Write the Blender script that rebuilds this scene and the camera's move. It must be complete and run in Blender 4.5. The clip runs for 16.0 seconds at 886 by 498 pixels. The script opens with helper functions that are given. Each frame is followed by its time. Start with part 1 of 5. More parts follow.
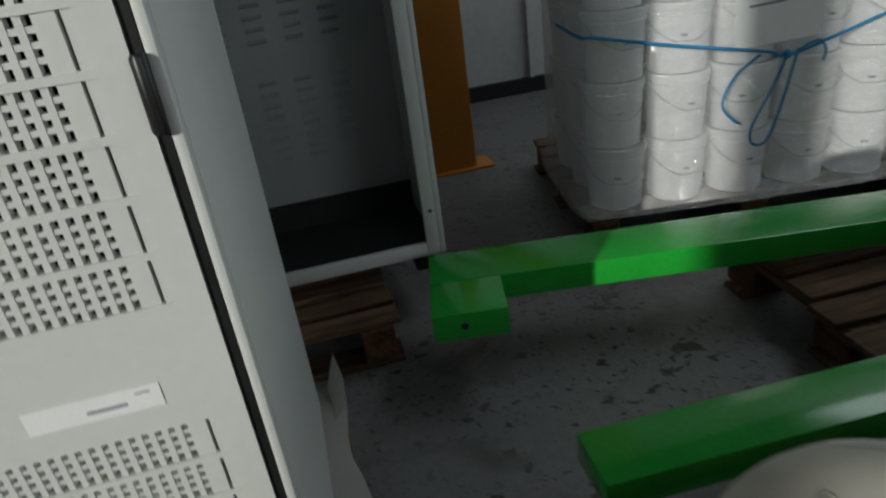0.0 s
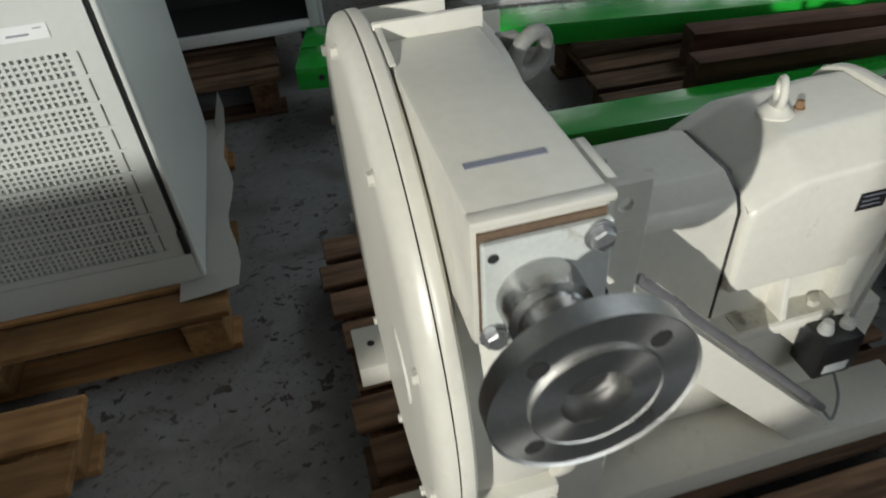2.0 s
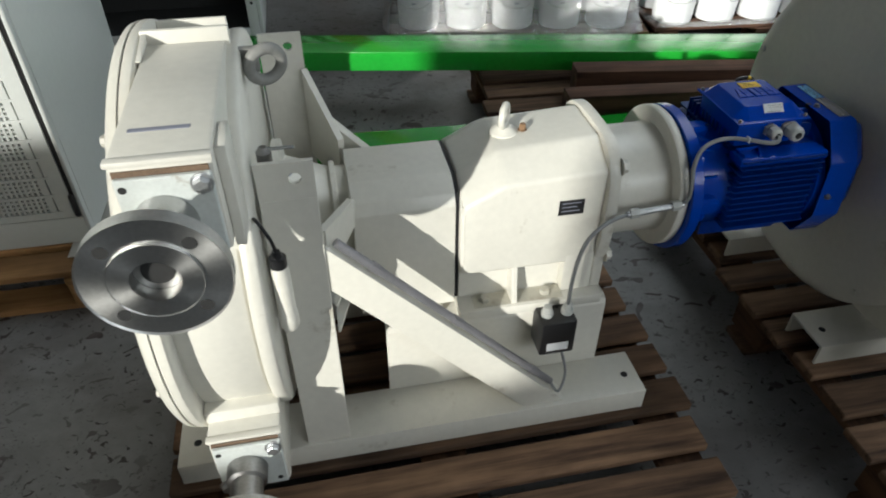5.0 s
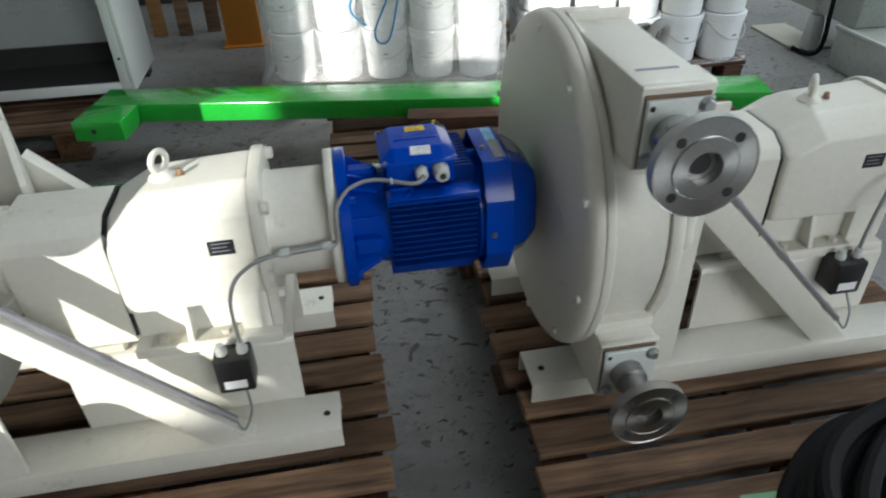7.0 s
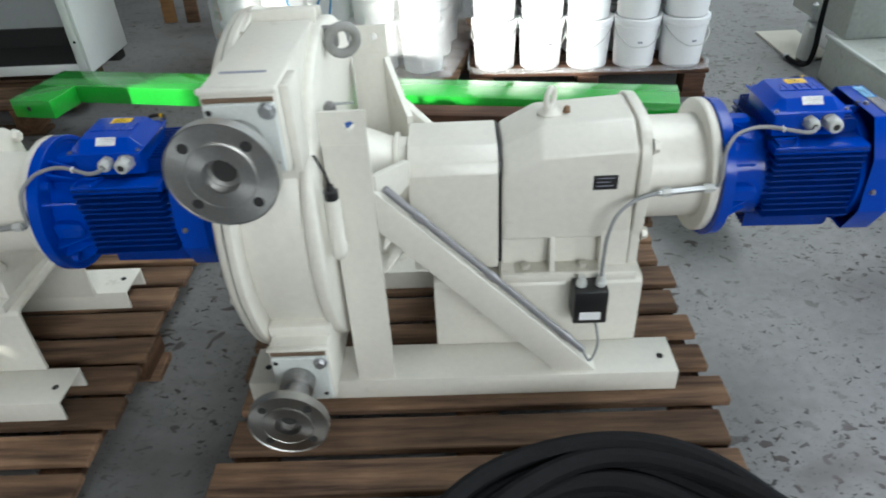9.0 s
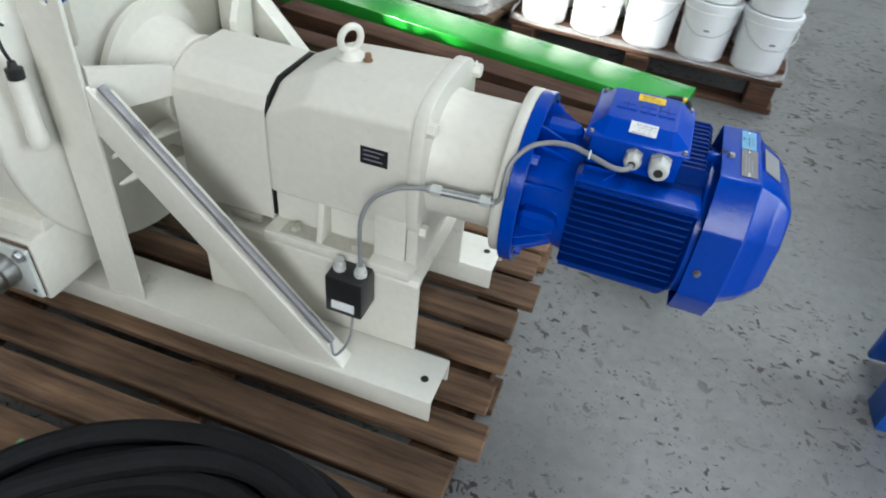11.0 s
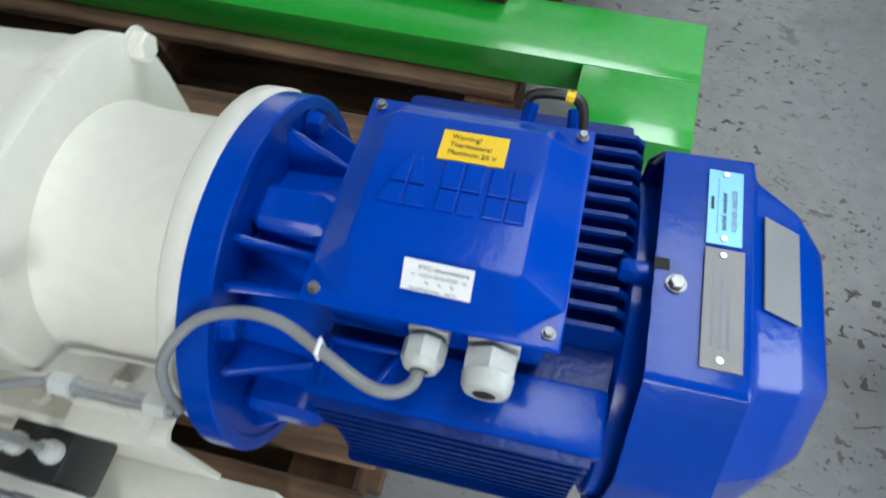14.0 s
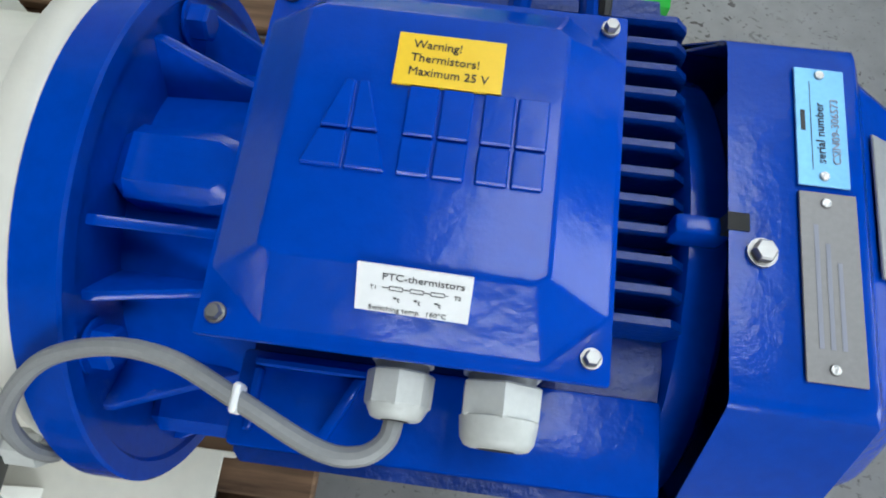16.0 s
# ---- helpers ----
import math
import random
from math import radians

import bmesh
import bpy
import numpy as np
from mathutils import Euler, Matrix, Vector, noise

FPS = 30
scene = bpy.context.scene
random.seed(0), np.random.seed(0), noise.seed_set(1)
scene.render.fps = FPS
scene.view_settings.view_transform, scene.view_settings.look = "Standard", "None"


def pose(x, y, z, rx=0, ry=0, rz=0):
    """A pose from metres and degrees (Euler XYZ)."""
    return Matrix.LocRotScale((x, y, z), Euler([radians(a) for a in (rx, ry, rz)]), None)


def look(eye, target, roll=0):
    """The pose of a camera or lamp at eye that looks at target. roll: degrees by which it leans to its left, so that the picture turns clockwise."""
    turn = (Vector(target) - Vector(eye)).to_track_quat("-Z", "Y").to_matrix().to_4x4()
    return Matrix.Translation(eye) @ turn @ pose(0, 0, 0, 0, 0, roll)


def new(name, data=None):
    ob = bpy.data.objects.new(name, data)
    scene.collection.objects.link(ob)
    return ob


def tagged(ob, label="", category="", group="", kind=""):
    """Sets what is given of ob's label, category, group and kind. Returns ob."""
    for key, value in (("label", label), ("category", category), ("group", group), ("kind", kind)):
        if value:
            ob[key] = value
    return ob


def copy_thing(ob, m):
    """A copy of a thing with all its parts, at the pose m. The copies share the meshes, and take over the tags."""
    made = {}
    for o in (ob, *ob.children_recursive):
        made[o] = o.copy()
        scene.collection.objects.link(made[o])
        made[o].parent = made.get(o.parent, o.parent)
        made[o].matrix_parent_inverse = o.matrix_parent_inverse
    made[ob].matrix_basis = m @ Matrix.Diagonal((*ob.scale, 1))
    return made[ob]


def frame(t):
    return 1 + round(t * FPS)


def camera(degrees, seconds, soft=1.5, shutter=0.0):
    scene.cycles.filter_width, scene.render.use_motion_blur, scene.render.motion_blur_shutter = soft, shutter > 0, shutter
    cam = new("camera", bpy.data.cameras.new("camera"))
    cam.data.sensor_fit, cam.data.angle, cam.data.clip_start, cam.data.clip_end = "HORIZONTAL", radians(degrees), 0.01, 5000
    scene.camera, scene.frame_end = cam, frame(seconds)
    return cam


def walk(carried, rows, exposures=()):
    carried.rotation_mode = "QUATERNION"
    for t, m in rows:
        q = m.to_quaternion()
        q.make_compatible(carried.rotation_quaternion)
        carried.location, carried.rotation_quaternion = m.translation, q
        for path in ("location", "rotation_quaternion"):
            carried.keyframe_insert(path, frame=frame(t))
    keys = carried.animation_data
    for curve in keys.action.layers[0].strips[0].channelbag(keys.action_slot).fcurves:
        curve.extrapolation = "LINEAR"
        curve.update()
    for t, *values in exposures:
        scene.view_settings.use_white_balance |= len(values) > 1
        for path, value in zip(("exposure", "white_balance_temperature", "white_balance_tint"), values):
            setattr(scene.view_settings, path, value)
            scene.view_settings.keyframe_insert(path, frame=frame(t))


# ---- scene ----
cam = camera(66.80, 16.0, soft=1.9, shutter=0.35)
PATH = [
    (0.0, pose(-2.6381, 0.1425, 1.2323, 62.89, 7.10, -14.55)),
    (0.5, pose(-2.6318, -0.0644, 1.2532, 59.64, 1.79, -19.18)),
    (1.0, pose(-2.5627, -0.2375, 1.2663, 55.07, -0.86, -24.16)),
    (1.5, pose(-2.4112, -0.4531, 1.2696, 51.73, -0.51, -18.98)),
    (2.0, pose(-2.4063, -0.5971, 1.2778, 49.27, 3.56, -14.80)),
    (2.5, pose(-2.4340, -0.7466, 1.3139, 48.47, -0.64, -14.19)),
    (3.0, pose(-2.3617, -0.8448, 1.3417, 51.39, -1.53, -14.65)),
    (5.5, pose(-1.9498, -0.9388, 1.3676, 51.18, 0.18, -10.52)),
    (6.0, pose(-1.8122, -0.9462, 1.3676, 51.48, 0.80, -11.56)),
    (6.5, pose(-1.5622, -1.0222, 1.3604, 52.65, 0.36, -11.18)),
    (7.0, pose(-1.3295, -1.1067, 1.3714, 55.11, 1.41, -9.72)),
    (7.5, pose(-1.1315, -1.0883, 1.3492, 56.93, 2.28, -9.48)),
    (8.0, pose(-0.9375, -1.0463, 1.3409, 55.06, 2.74, -9.02)),
    (8.5, pose(-0.7050, -1.0827, 1.3462, 54.36, 2.47, -3.81)),
    (9.0, pose(-0.4594, -1.1544, 1.3485, 54.93, 2.52, 0.12)),
    (9.5, pose(-0.2389, -1.1278, 1.3257, 54.69, 0.80, 0.64)),
    (12.0, pose(0.4030, -0.4872, 1.2542, 44.20, -3.85, 38.00)),
    (12.5, pose(0.4470, -0.3336, 1.2370, 42.47, -1.46, 43.16)),
    (13.0, pose(0.4722, -0.2422, 1.1989, 38.87, 1.60, 38.31)),
    (13.5, pose(0.4167, -0.1438, 1.1484, 32.51, 1.68, 27.19)),
    (14.0, pose(0.3181, -0.0375, 1.1189, 30.17, 2.35, 13.58)),
    (14.5, pose(0.2931, 0.0225, 1.0697, 27.38, 0.63, 8.20)),
    (15.0, pose(0.2848, 0.0571, 1.0395, 21.92, -0.74, 8.19)),
    (15.5, pose(0.2755, 0.0662, 1.0161, 18.36, -0.63, 9.22)),
    (16.0, pose(0.2767, 0.0702, 1.0115, 18.63, -0.43, 7.44)),
]
EXPOSURES = [(t, e, 6350, 6) for t, e in ((0.0, -0.65), (1.0, -0.4), (2.0, -0.15), (3.0, 0.1), (5.5, 0.5), (7.0, 1.0), (9.0, 1.38), (12.0, 1.3), (14.0, 1.38), (16.0, 1.35))]
walk(cam, PATH, EXPOSURES)

# ---- light ----
world = bpy.data.worlds.new("world")
scene.world = world
world.use_nodes = True
wn = world.node_tree.nodes
sky = wn.new("ShaderNodeTexSky")
sky.sky_type = "NISHITA"
sky.sun_disc = False
SUN_DIR = Vector((0.63, 0.70, -0.273)).normalized()
sky.sun_elevation = math.asin(-SUN_DIR.z)
sky.sun_rotation = math.atan2(-SUN_DIR.x, -SUN_DIR.y)
wn["Background"].inputs[1].default_value = 0.10
world.node_tree.links.new(sky.outputs[0], wn["Background"].inputs[0])
sun = new("sun", bpy.data.lights.new("sun", "SUN"))
sun.data.energy, sun.data.angle, sun.data.color = 3.7, radians(0.7), (1.0, 0.96, 0.89)
sun.matrix_world = look((-12, -9, 6), Vector((-12, -9, 6)) + SUN_DIR)


def opening_light(name, eye, target, w, h, watts, colour):
    """An area lamp standing in for daylight at an unseen opening of the hall."""
    ob = new(name, bpy.data.lights.new(name, "AREA"))
    ob.data.shape, ob.data.size, ob.data.size_y, ob.data.energy, ob.data.color = "RECTANGLE", w, h, watts, colour
    ob.matrix_world = look(eye, target)
    return ob


opening_light("gate_daylight", (6.9, 1.0, 2.0), (0, 1.0, 1.2), 4.4, 3.4, 120, (0.88, 0.95, 1.0))
# added lamp from above to brighten the north-east; no skylight is seen
opening_light("skylight_daylight", (1.8, 2.2, 5.95), (1.8, 2.2, 0), 2.0, 4.0, 95, (0.92, 0.97, 1.0))
# added lamp that brightens the south sides; no such window is seen
opening_light("window_daylight", (1.1, -4.98, 2.9), (0.4, 1.0, 1.2), 3.4, 1.5, 92, (0.95, 0.975, 1.0))


# ---- materials ----
def shader(name, base, rough=0.5, metal=0.0, vary=0.12, scale=6.0, dirt=None, dirt_amount=0.0, bump=0.0, bump_scale=80.0, coat=0.0, per_object=0.0, spec=0.5):
    """A painted, bare or worn surface: base colour with two scales of variation, optional dirt and fine relief."""
    m = bpy.data.materials.new(name)
    m.use_nodes = True
    nt = m.node_tree
    n, l = nt.nodes, nt.links
    p = n["Principled BSDF"]
    p.inputs["Roughness"].default_value = rough
    p.inputs["Metallic"].default_value = metal
    p.inputs["Specular IOR Level"].default_value = spec
    if coat:
        p.inputs["Coat Weight"].default_value = coat
        p.inputs["Coat Roughness"].default_value = 0.12
    geo = n.new("ShaderNodeNewGeometry")
    big = n.new("ShaderNodeTexNoise")
    big.inputs["Scale"].default_value = scale
    big.inputs["Detail"].default_value = 6
    l.new(geo.outputs["Position"], big.inputs["Vector"])
    fine = n.new("ShaderNodeTexNoise")
    fine.inputs["Scale"].default_value = scale * 14
    fine.inputs["Detail"].default_value = 4
    l.new(geo.outputs["Position"], fine.inputs["Vector"])
    add = n.new("ShaderNodeMath")
    add.operation = "ADD"
    l.new(big.outputs[0], add.inputs[0])
    l.new(fine.outputs[0], add.inputs[1])
    ramp = n.new("ShaderNodeMapRange")
    ramp.inputs["From Min"].default_value, ramp.inputs["From Max"].default_value = 0.6, 1.4
    ramp.inputs["To Min"].default_value, ramp.inputs["To Max"].default_value = 1 - vary, 1 + vary
    l.new(add.outputs[0], ramp.inputs["Value"])
    mul = n.new("ShaderNodeMix")
    mul.data_type, mul.blend_type = "RGBA", "MULTIPLY"
    mul.inputs["Factor"].default_value = 1.0
    mul.inputs["A"].default_value = (*base, 1)
    last = ramp.outputs[0]
    if per_object:
        info = n.new("ShaderNodeObjectInfo")
        r2 = n.new("ShaderNodeMapRange")
        r2.inputs["To Min"].default_value, r2.inputs["To Max"].default_value = 1 - per_object, 1 + per_object
        l.new(info.outputs["Random"], r2.inputs["Value"])
        mm = n.new("ShaderNodeMath")
        mm.operation = "MULTIPLY"
        l.new(last, mm.inputs[0])
        l.new(r2.outputs[0], mm.inputs[1])
        last = mm.outputs[0]
    l.new(last, mul.inputs["B"])
    col = mul.outputs["Result"]
    if dirt:
        dn = n.new("ShaderNodeTexNoise")
        dn.inputs["Scale"].default_value = scale * 1.7
        dn.inputs["Detail"].default_value = 9
        dn.inputs["Roughness"].default_value = 0.68
        l.new(geo.outputs["Position"], dn.inputs["Vector"])
        dr = n.new("ShaderNodeMapRange")
        dr.inputs["From Min"].default_value, dr.inputs["From Max"].default_value = 0.72 - dirt_amount, 0.80 - dirt_amount * 0.4
        l.new(dn.outputs[0], dr.inputs["Value"])
        dm = n.new("ShaderNodeMix")
        dm.data_type = "RGBA"
        dm.inputs["B"].default_value = (*dirt, 1)
        l.new(dr.outputs[0], dm.inputs["Factor"])
        l.new(col, dm.inputs["A"])
        col = dm.outputs["Result"]
    l.new(col, p.inputs["Base Color"])
    rr = n.new("ShaderNodeMapRange")
    rr.inputs["To Min"].default_value, rr.inputs["To Max"].default_value = max(rough - 0.08, 0.03), min(rough + 0.1, 1)
    l.new(big.outputs[0], rr.inputs["Value"])
    l.new(rr.outputs[0], p.inputs["Roughness"])
    if bump:
        bn = n.new("ShaderNodeTexNoise")
        bn.inputs["Scale"].default_value = bump_scale
        bn.inputs["Detail"].default_value = 5
        l.new(geo.outputs["Position"], bn.inputs["Vector"])
        bp = n.new("ShaderNodeBump")
        bp.inputs["Strength"].default_value = bump
        bp.inputs["Distance"].default_value = 0.004
        l.new(bn.outputs[0], bp.inputs["Height"])
        l.new(bp.outputs[0], p.inputs["Normal"])
    return m


def turned_shader(name, base, rough):
    """Bare steel with the fine rings of the lathe round its own axis."""
    m = shader(name, base, rough, 1.0, vary=0.14, scale=14, bump=0.05, bump_scale=400)
    n, l = m.node_tree.nodes, m.node_tree.links
    tg = n.new("ShaderNodeTangent")
    tg.direction_type, tg.axis = "RADIAL", "Y"
    n["Principled BSDF"].inputs["Anisotropic"].default_value = 0.8
    l.new(tg.outputs[0], n["Principled BSDF"].inputs["Tangent"])
    return m


def timber(name, base, dark, along="x", per_object=0.38, rough=0.8):
    """Sawn wood: grain drawn out along the board, knots and stains, a shade of its own for each board."""
    m = bpy.data.materials.new(name)
    m.use_nodes = True
    nt = m.node_tree
    n, l = nt.nodes, nt.links
    p = n["Principled BSDF"]
    p.inputs["Roughness"].default_value = rough
    p.inputs["Specular IOR Level"].default_value = 0.25
    tc = n.new("ShaderNodeTexCoord")
    mp = n.new("ShaderNodeMapping")
    mp.inputs["Scale"].default_value = (1.2, 16, 16) if along == "x" else (16, 1.2, 16)
    l.new(tc.outputs["Object"], mp.inputs["Vector"])
    info = n.new("ShaderNodeObjectInfo")
    off = n.new("ShaderNodeVectorMath")
    off.operation = "ADD"
    sc = n.new("ShaderNodeMath")
    sc.operation = "MULTIPLY"
    sc.inputs[1].default_value = 40
    l.new(info.outputs["Random"], sc.inputs[0])
    l.new(mp.outputs[0], off.inputs[0])
    l.new(sc.outputs[0], off.inputs[1])
    gr = n.new("ShaderNodeTexNoise")
    gr.inputs["Scale"].default_value, gr.inputs["Detail"].default_value = 2.2, 8
    gr.inputs["Roughness"].default_value = 0.65
    l.new(off.outputs[0], gr.inputs["Vector"])
    st = n.new("ShaderNodeTexNoise")
    st.inputs["Scale"].default_value, st.inputs["Detail"].default_value = 5.0, 6
    l.new(tc.outputs["Object"], st.inputs["Vector"])
    mixc = n.new("ShaderNodeMix")
    mixc.data_type = "RGBA"
    mixc.inputs["A"].default_value, mixc.inputs["B"].default_value = (*dark, 1), (*base, 1)
    mr = n.new("ShaderNodeMapRange")
    mr.inputs["From Min"].default_value, mr.inputs["From Max"].default_value = 0.33, 0.62
    l.new(gr.outputs[0], mr.inputs["Value"])
    l.new(mr.outputs[0], mixc.inputs["Factor"])
    sm = n.new("ShaderNodeMapRange")
    sm.inputs["From Min"].default_value, sm.inputs["From Max"].default_value = 0.3, 0.7
    sm.inputs["To Min"].default_value, sm.inputs["To Max"].default_value = 0.62, 1.2
    l.new(st.outputs[0], sm.inputs["Value"])
    ob = n.new("ShaderNodeMapRange")
    ob.inputs["To Min"].default_value, ob.inputs["To Max"].default_value = 1 - per_object, 1 + per_object
    l.new(info.outputs["Random"], ob.inputs["Value"])
    mm = n.new("ShaderNodeMath")
    mm.operation = "MULTIPLY"
    l.new(sm.outputs[0], mm.inputs[0])
    l.new(ob.outputs[0], mm.inputs[1])
    mul = n.new("ShaderNodeMix")
    mul.data_type, mul.blend_type = "RGBA", "MULTIPLY"
    mul.inputs["Factor"].default_value = 1
    l.new(mixc.outputs["Result"], mul.inputs["A"])
    l.new(mm.outputs[0], mul.inputs["B"])
    l.new(mul.outputs["Result"], p.inputs["Base Color"])
    bp = n.new("ShaderNodeBump")
    bp.inputs["Strength"].default_value, bp.inputs["Distance"].default_value = 0.5, 0.003
    l.new(gr.outputs[0], bp.inputs["Height"])
    l.new(bp.outputs[0], p.inputs["Normal"])
    return m


def floor_shader():
    """Worn grey floor paint over concrete: blotches, small dark chips, a few larger bare spots, dust."""
    m = shader("floor_paint", (0.195, 0.193, 0.192), 0.5, vary=0.16, scale=2.2, bump=0.25, bump_scale=60)
    nt = m.node_tree
    n, l = nt.nodes, nt.links
    p = n["Principled BSDF"]
    col = p.inputs["Base Color"].links[0].from_socket
    geo = n.new("ShaderNodeNewGeometry")
    mp = n.new("ShaderNodeMapping")
    mp.inputs["Scale"].default_value = (1, 1.35, 1)
    mp.inputs["Rotation"].default_value = (0, 0, 0.5)
    l.new(geo.outputs["Position"], mp.inputs["Vector"])
    for scale, lo, hi, where, c in ((34, 0.622, 0.638, (0.40, 0.54), (0.034, 0.027, 0.025, 1)), (19, 0.62, 0.635, (0.40, 0.55), (0.042, 0.031, 0.028, 1)), (7, 0.665, 0.675, (0.45, 0.55), (0.05, 0.042, 0.038, 1)), (3.4, 0.52, 0.72, (0.3, 0.6), (0.115, 0.105, 0.10, 1)), (90, 0.62, 0.66, (0.35, 0.6), (0.07, 0.065, 0.06, 1))):
        a = n.new("ShaderNodeTexNoise")
        a.inputs["Scale"].default_value, a.inputs["Detail"].default_value = scale, 6
        a.inputs["Distortion"].default_value = 0.7
        l.new(mp.outputs[0], a.inputs["Vector"])
        r = n.new("ShaderNodeMapRange")
        r.inputs["From Min"].default_value, r.inputs["From Max"].default_value = lo, hi
        l.new(a.outputs[0], r.inputs["Value"])
        b = n.new("ShaderNodeTexNoise")
        b.inputs["Scale"].default_value = scale / 14
        l.new(geo.outputs["Position"], b.inputs["Vector"])
        r2 = n.new("ShaderNodeMapRange")
        r2.inputs["From Min"].default_value, r2.inputs["From Max"].default_value = where
        l.new(b.outputs[0], r2.inputs["Value"])
        mu = n.new("ShaderNodeMath")
        mu.operation = "MULTIPLY"
        l.new(r.outputs[0], mu.inputs[0])
        l.new(r2.outputs[0], mu.inputs[1])
        mx = n.new("ShaderNodeMix")
        mx.data_type = "RGBA"
        mx.inputs["B"].default_value = c
        l.new(mu.outputs[0], mx.inputs["Factor"])
        l.new(col, mx.inputs["A"])
        col = mx.outputs["Result"]
    l.new(col, p.inputs["Base Color"])
    return m


def film_shader():
    """Thin clear stretch film with creases."""
    m = bpy.data.materials.new("stretch_film")
    m.use_nodes = True
    nt = m.node_tree
    n, l = nt.nodes, nt.links
    n.remove(n["Principled BSDF"])
    tr = n.new("ShaderNodeBsdfTransparent")
    tr.inputs[0].default_value = (0.985, 0.985, 0.99, 1)
    gl = n.new("ShaderNodeBsdfGlossy")
    gl.inputs["Roughness"].default_value = 0.12
    mx = n.new("ShaderNodeMixShader")
    mx.inputs[0].default_value = 0.18
    no = n.new("ShaderNodeTexNoise")
    no.inputs["Scale"].default_value, no.inputs["Detail"].default_value, no.inputs["Distortion"].default_value = 14, 5, 1.5
    geo = n.new("ShaderNodeNewGeometry")
    l.new(geo.outputs["Position"], no.inputs["Vector"])
    bp = n.new("ShaderNodeBump")
    bp.inputs["Strength"].default_value, bp.inputs["Distance"].default_value = 0.9, 0.03
    l.new(no.outputs[0], bp.inputs["Height"])
    l.new(bp.outputs[0], gl.inputs["Normal"])
    df = n.new("ShaderNodeBsdfDiffuse")
    df.inputs[0].default_value = (0.9, 0.91, 0.92, 1)
    haze = n.new("ShaderNodeMixShader")
    haze.inputs[0].default_value = 0.27
    l.new(tr.outputs[0], haze.inputs[1])
    l.new(df.outputs[0], haze.inputs[2])
    l.new(haze.outputs[0], mx.inputs[1])
    l.new(gl.outputs[0], mx.inputs[2])
    l.new(mx.outputs[0], n["Material Output"].inputs[0])
    return m


CREAM = shader("cream_machine_paint", (0.67, 0.65, 0.585), 0.34, vary=0.06, scale=5, dirt=(0.38, 0.34, 0.27), dirt_amount=0.085, bump=0.06, bump_scale=240)
GREYDUST = shader("dust_grey_paint", (0.24, 0.238, 0.225), 0.6, vary=0.15, scale=9, dirt=(0.2, 0.17, 0.13), dirt_amount=0.1, bump=0.1)
JOINT = shader("brown_joint", (0.15, 0.10, 0.065), 0.8, vary=0.3, scale=25)
GREYGREEN = shader("grey_green_machine_paint", (0.50, 0.525, 0.48), 0.5, vary=0.14, scale=4, dirt=(0.18, 0.16, 0.12), dirt_amount=0.12)
DUSTY = shader("dusty_cream_paint", (0.50, 0.48, 0.41), 0.55, vary=0.12, scale=7, dirt=(0.30, 0.24, 0.17), dirt_amount=0.12, bump=0.1)
BLUE = shader("blue_motor_enamel", (0.0, 0.044, 0.37), 0.15, vary=0.14, scale=9, dirt=(0.05, 0.09, 0.30), dirt_amount=0.03, bump=0.10, bump_scale=150, spec=0.22)
# motor blue darkened for the shade between the fins, plus real dust specks
FIN_BLUE = shader("dusty_shaded_blue_fin_enamel", (0.0, 0.024, 0.19), 0.3, vary=0.2, scale=16, dirt=(0.10, 0.085, 0.12), dirt_amount=0.09, bump=0.2, bump_scale=260, spec=0.25)
BLUE_LID = shader("blue_lid_enamel", (0.0, 0.046, 0.395), 0.14, vary=0.10, scale=8, bump=0.08, bump_scale=140, spec=0.22)
BLUE_STEEL = shader("blue_frame_paint", (0.008, 0.085, 0.42), 0.4, vary=0.12, scale=6, dirt=(0.03, 0.05, 0.16), dirt_amount=0.06)
GREEN = shader("green_gloss_paint", (0.022, 0.35, 0.035), 0.16, vary=0.12, scale=5, coat=0.6, bump=0.05, bump_scale=40)
PALEGREEN = shader("dusty_green_paint", (0.16, 0.36, 0.20), 0.5, vary=0.15, scale=8)
STEEL = shader("turned_steel", (0.43, 0.43, 0.425), 0.24, 1.0, vary=0.12, scale=14, bump=0.05, bump_scale=400)
TURNED = turned_shader("lathe_turned_steel", (0.50, 0.50, 0.49), 0.34)
TURNED_DULL = turned_shader("lathe_turned_oily_steel", (0.33, 0.325, 0.31), 0.40)
DARKSTEEL = shader("oiled_steel", (0.30, 0.295, 0.29), 0.42, 1.0, vary=0.2, scale=12)
ZINC = shader("galvanised_steel", (0.46, 0.47, 0.48), 0.42, 0.85, vary=0.22, scale=18)
GREYPLATE = shader("grey_clamp_plate", (0.60, 0.63, 0.61), 0.4, 0.0, vary=0.1, scale=12, dirt=(0.35, 0.31, 0.26), dirt_amount=0.06)
RUST = shader("rusty_edge", (0.22, 0.13, 0.07), 0.85, vary=0.3, scale=25)
RUBBER = shader("black_rubber", (0.010, 0.010, 0.011), 0.72, vary=0.3, scale=12, dirt=(0.022, 0.02, 0.018), dirt_amount=0.07, spec=0.1)
BLACK = shader("black_plastic", (0.012, 0.012, 0.013), 0.4, vary=0.2, scale=20)
# near-black painted in for shade in holes and gaps; also dark feet and plinths
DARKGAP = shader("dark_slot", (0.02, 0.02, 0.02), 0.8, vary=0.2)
GLAND = shader("grey_gland_plastic", (0.50, 0.51, 0.49), 0.4, vary=0.08, scale=30)
CONDUIT = shader("dull_grey_conduit", (0.25, 0.245, 0.26), 0.42, 0.5, vary=0.15, scale=20)
CABLE = shader("grey_cable_sheath", (0.23, 0.235, 0.24), 0.45, vary=0.1, scale=30)
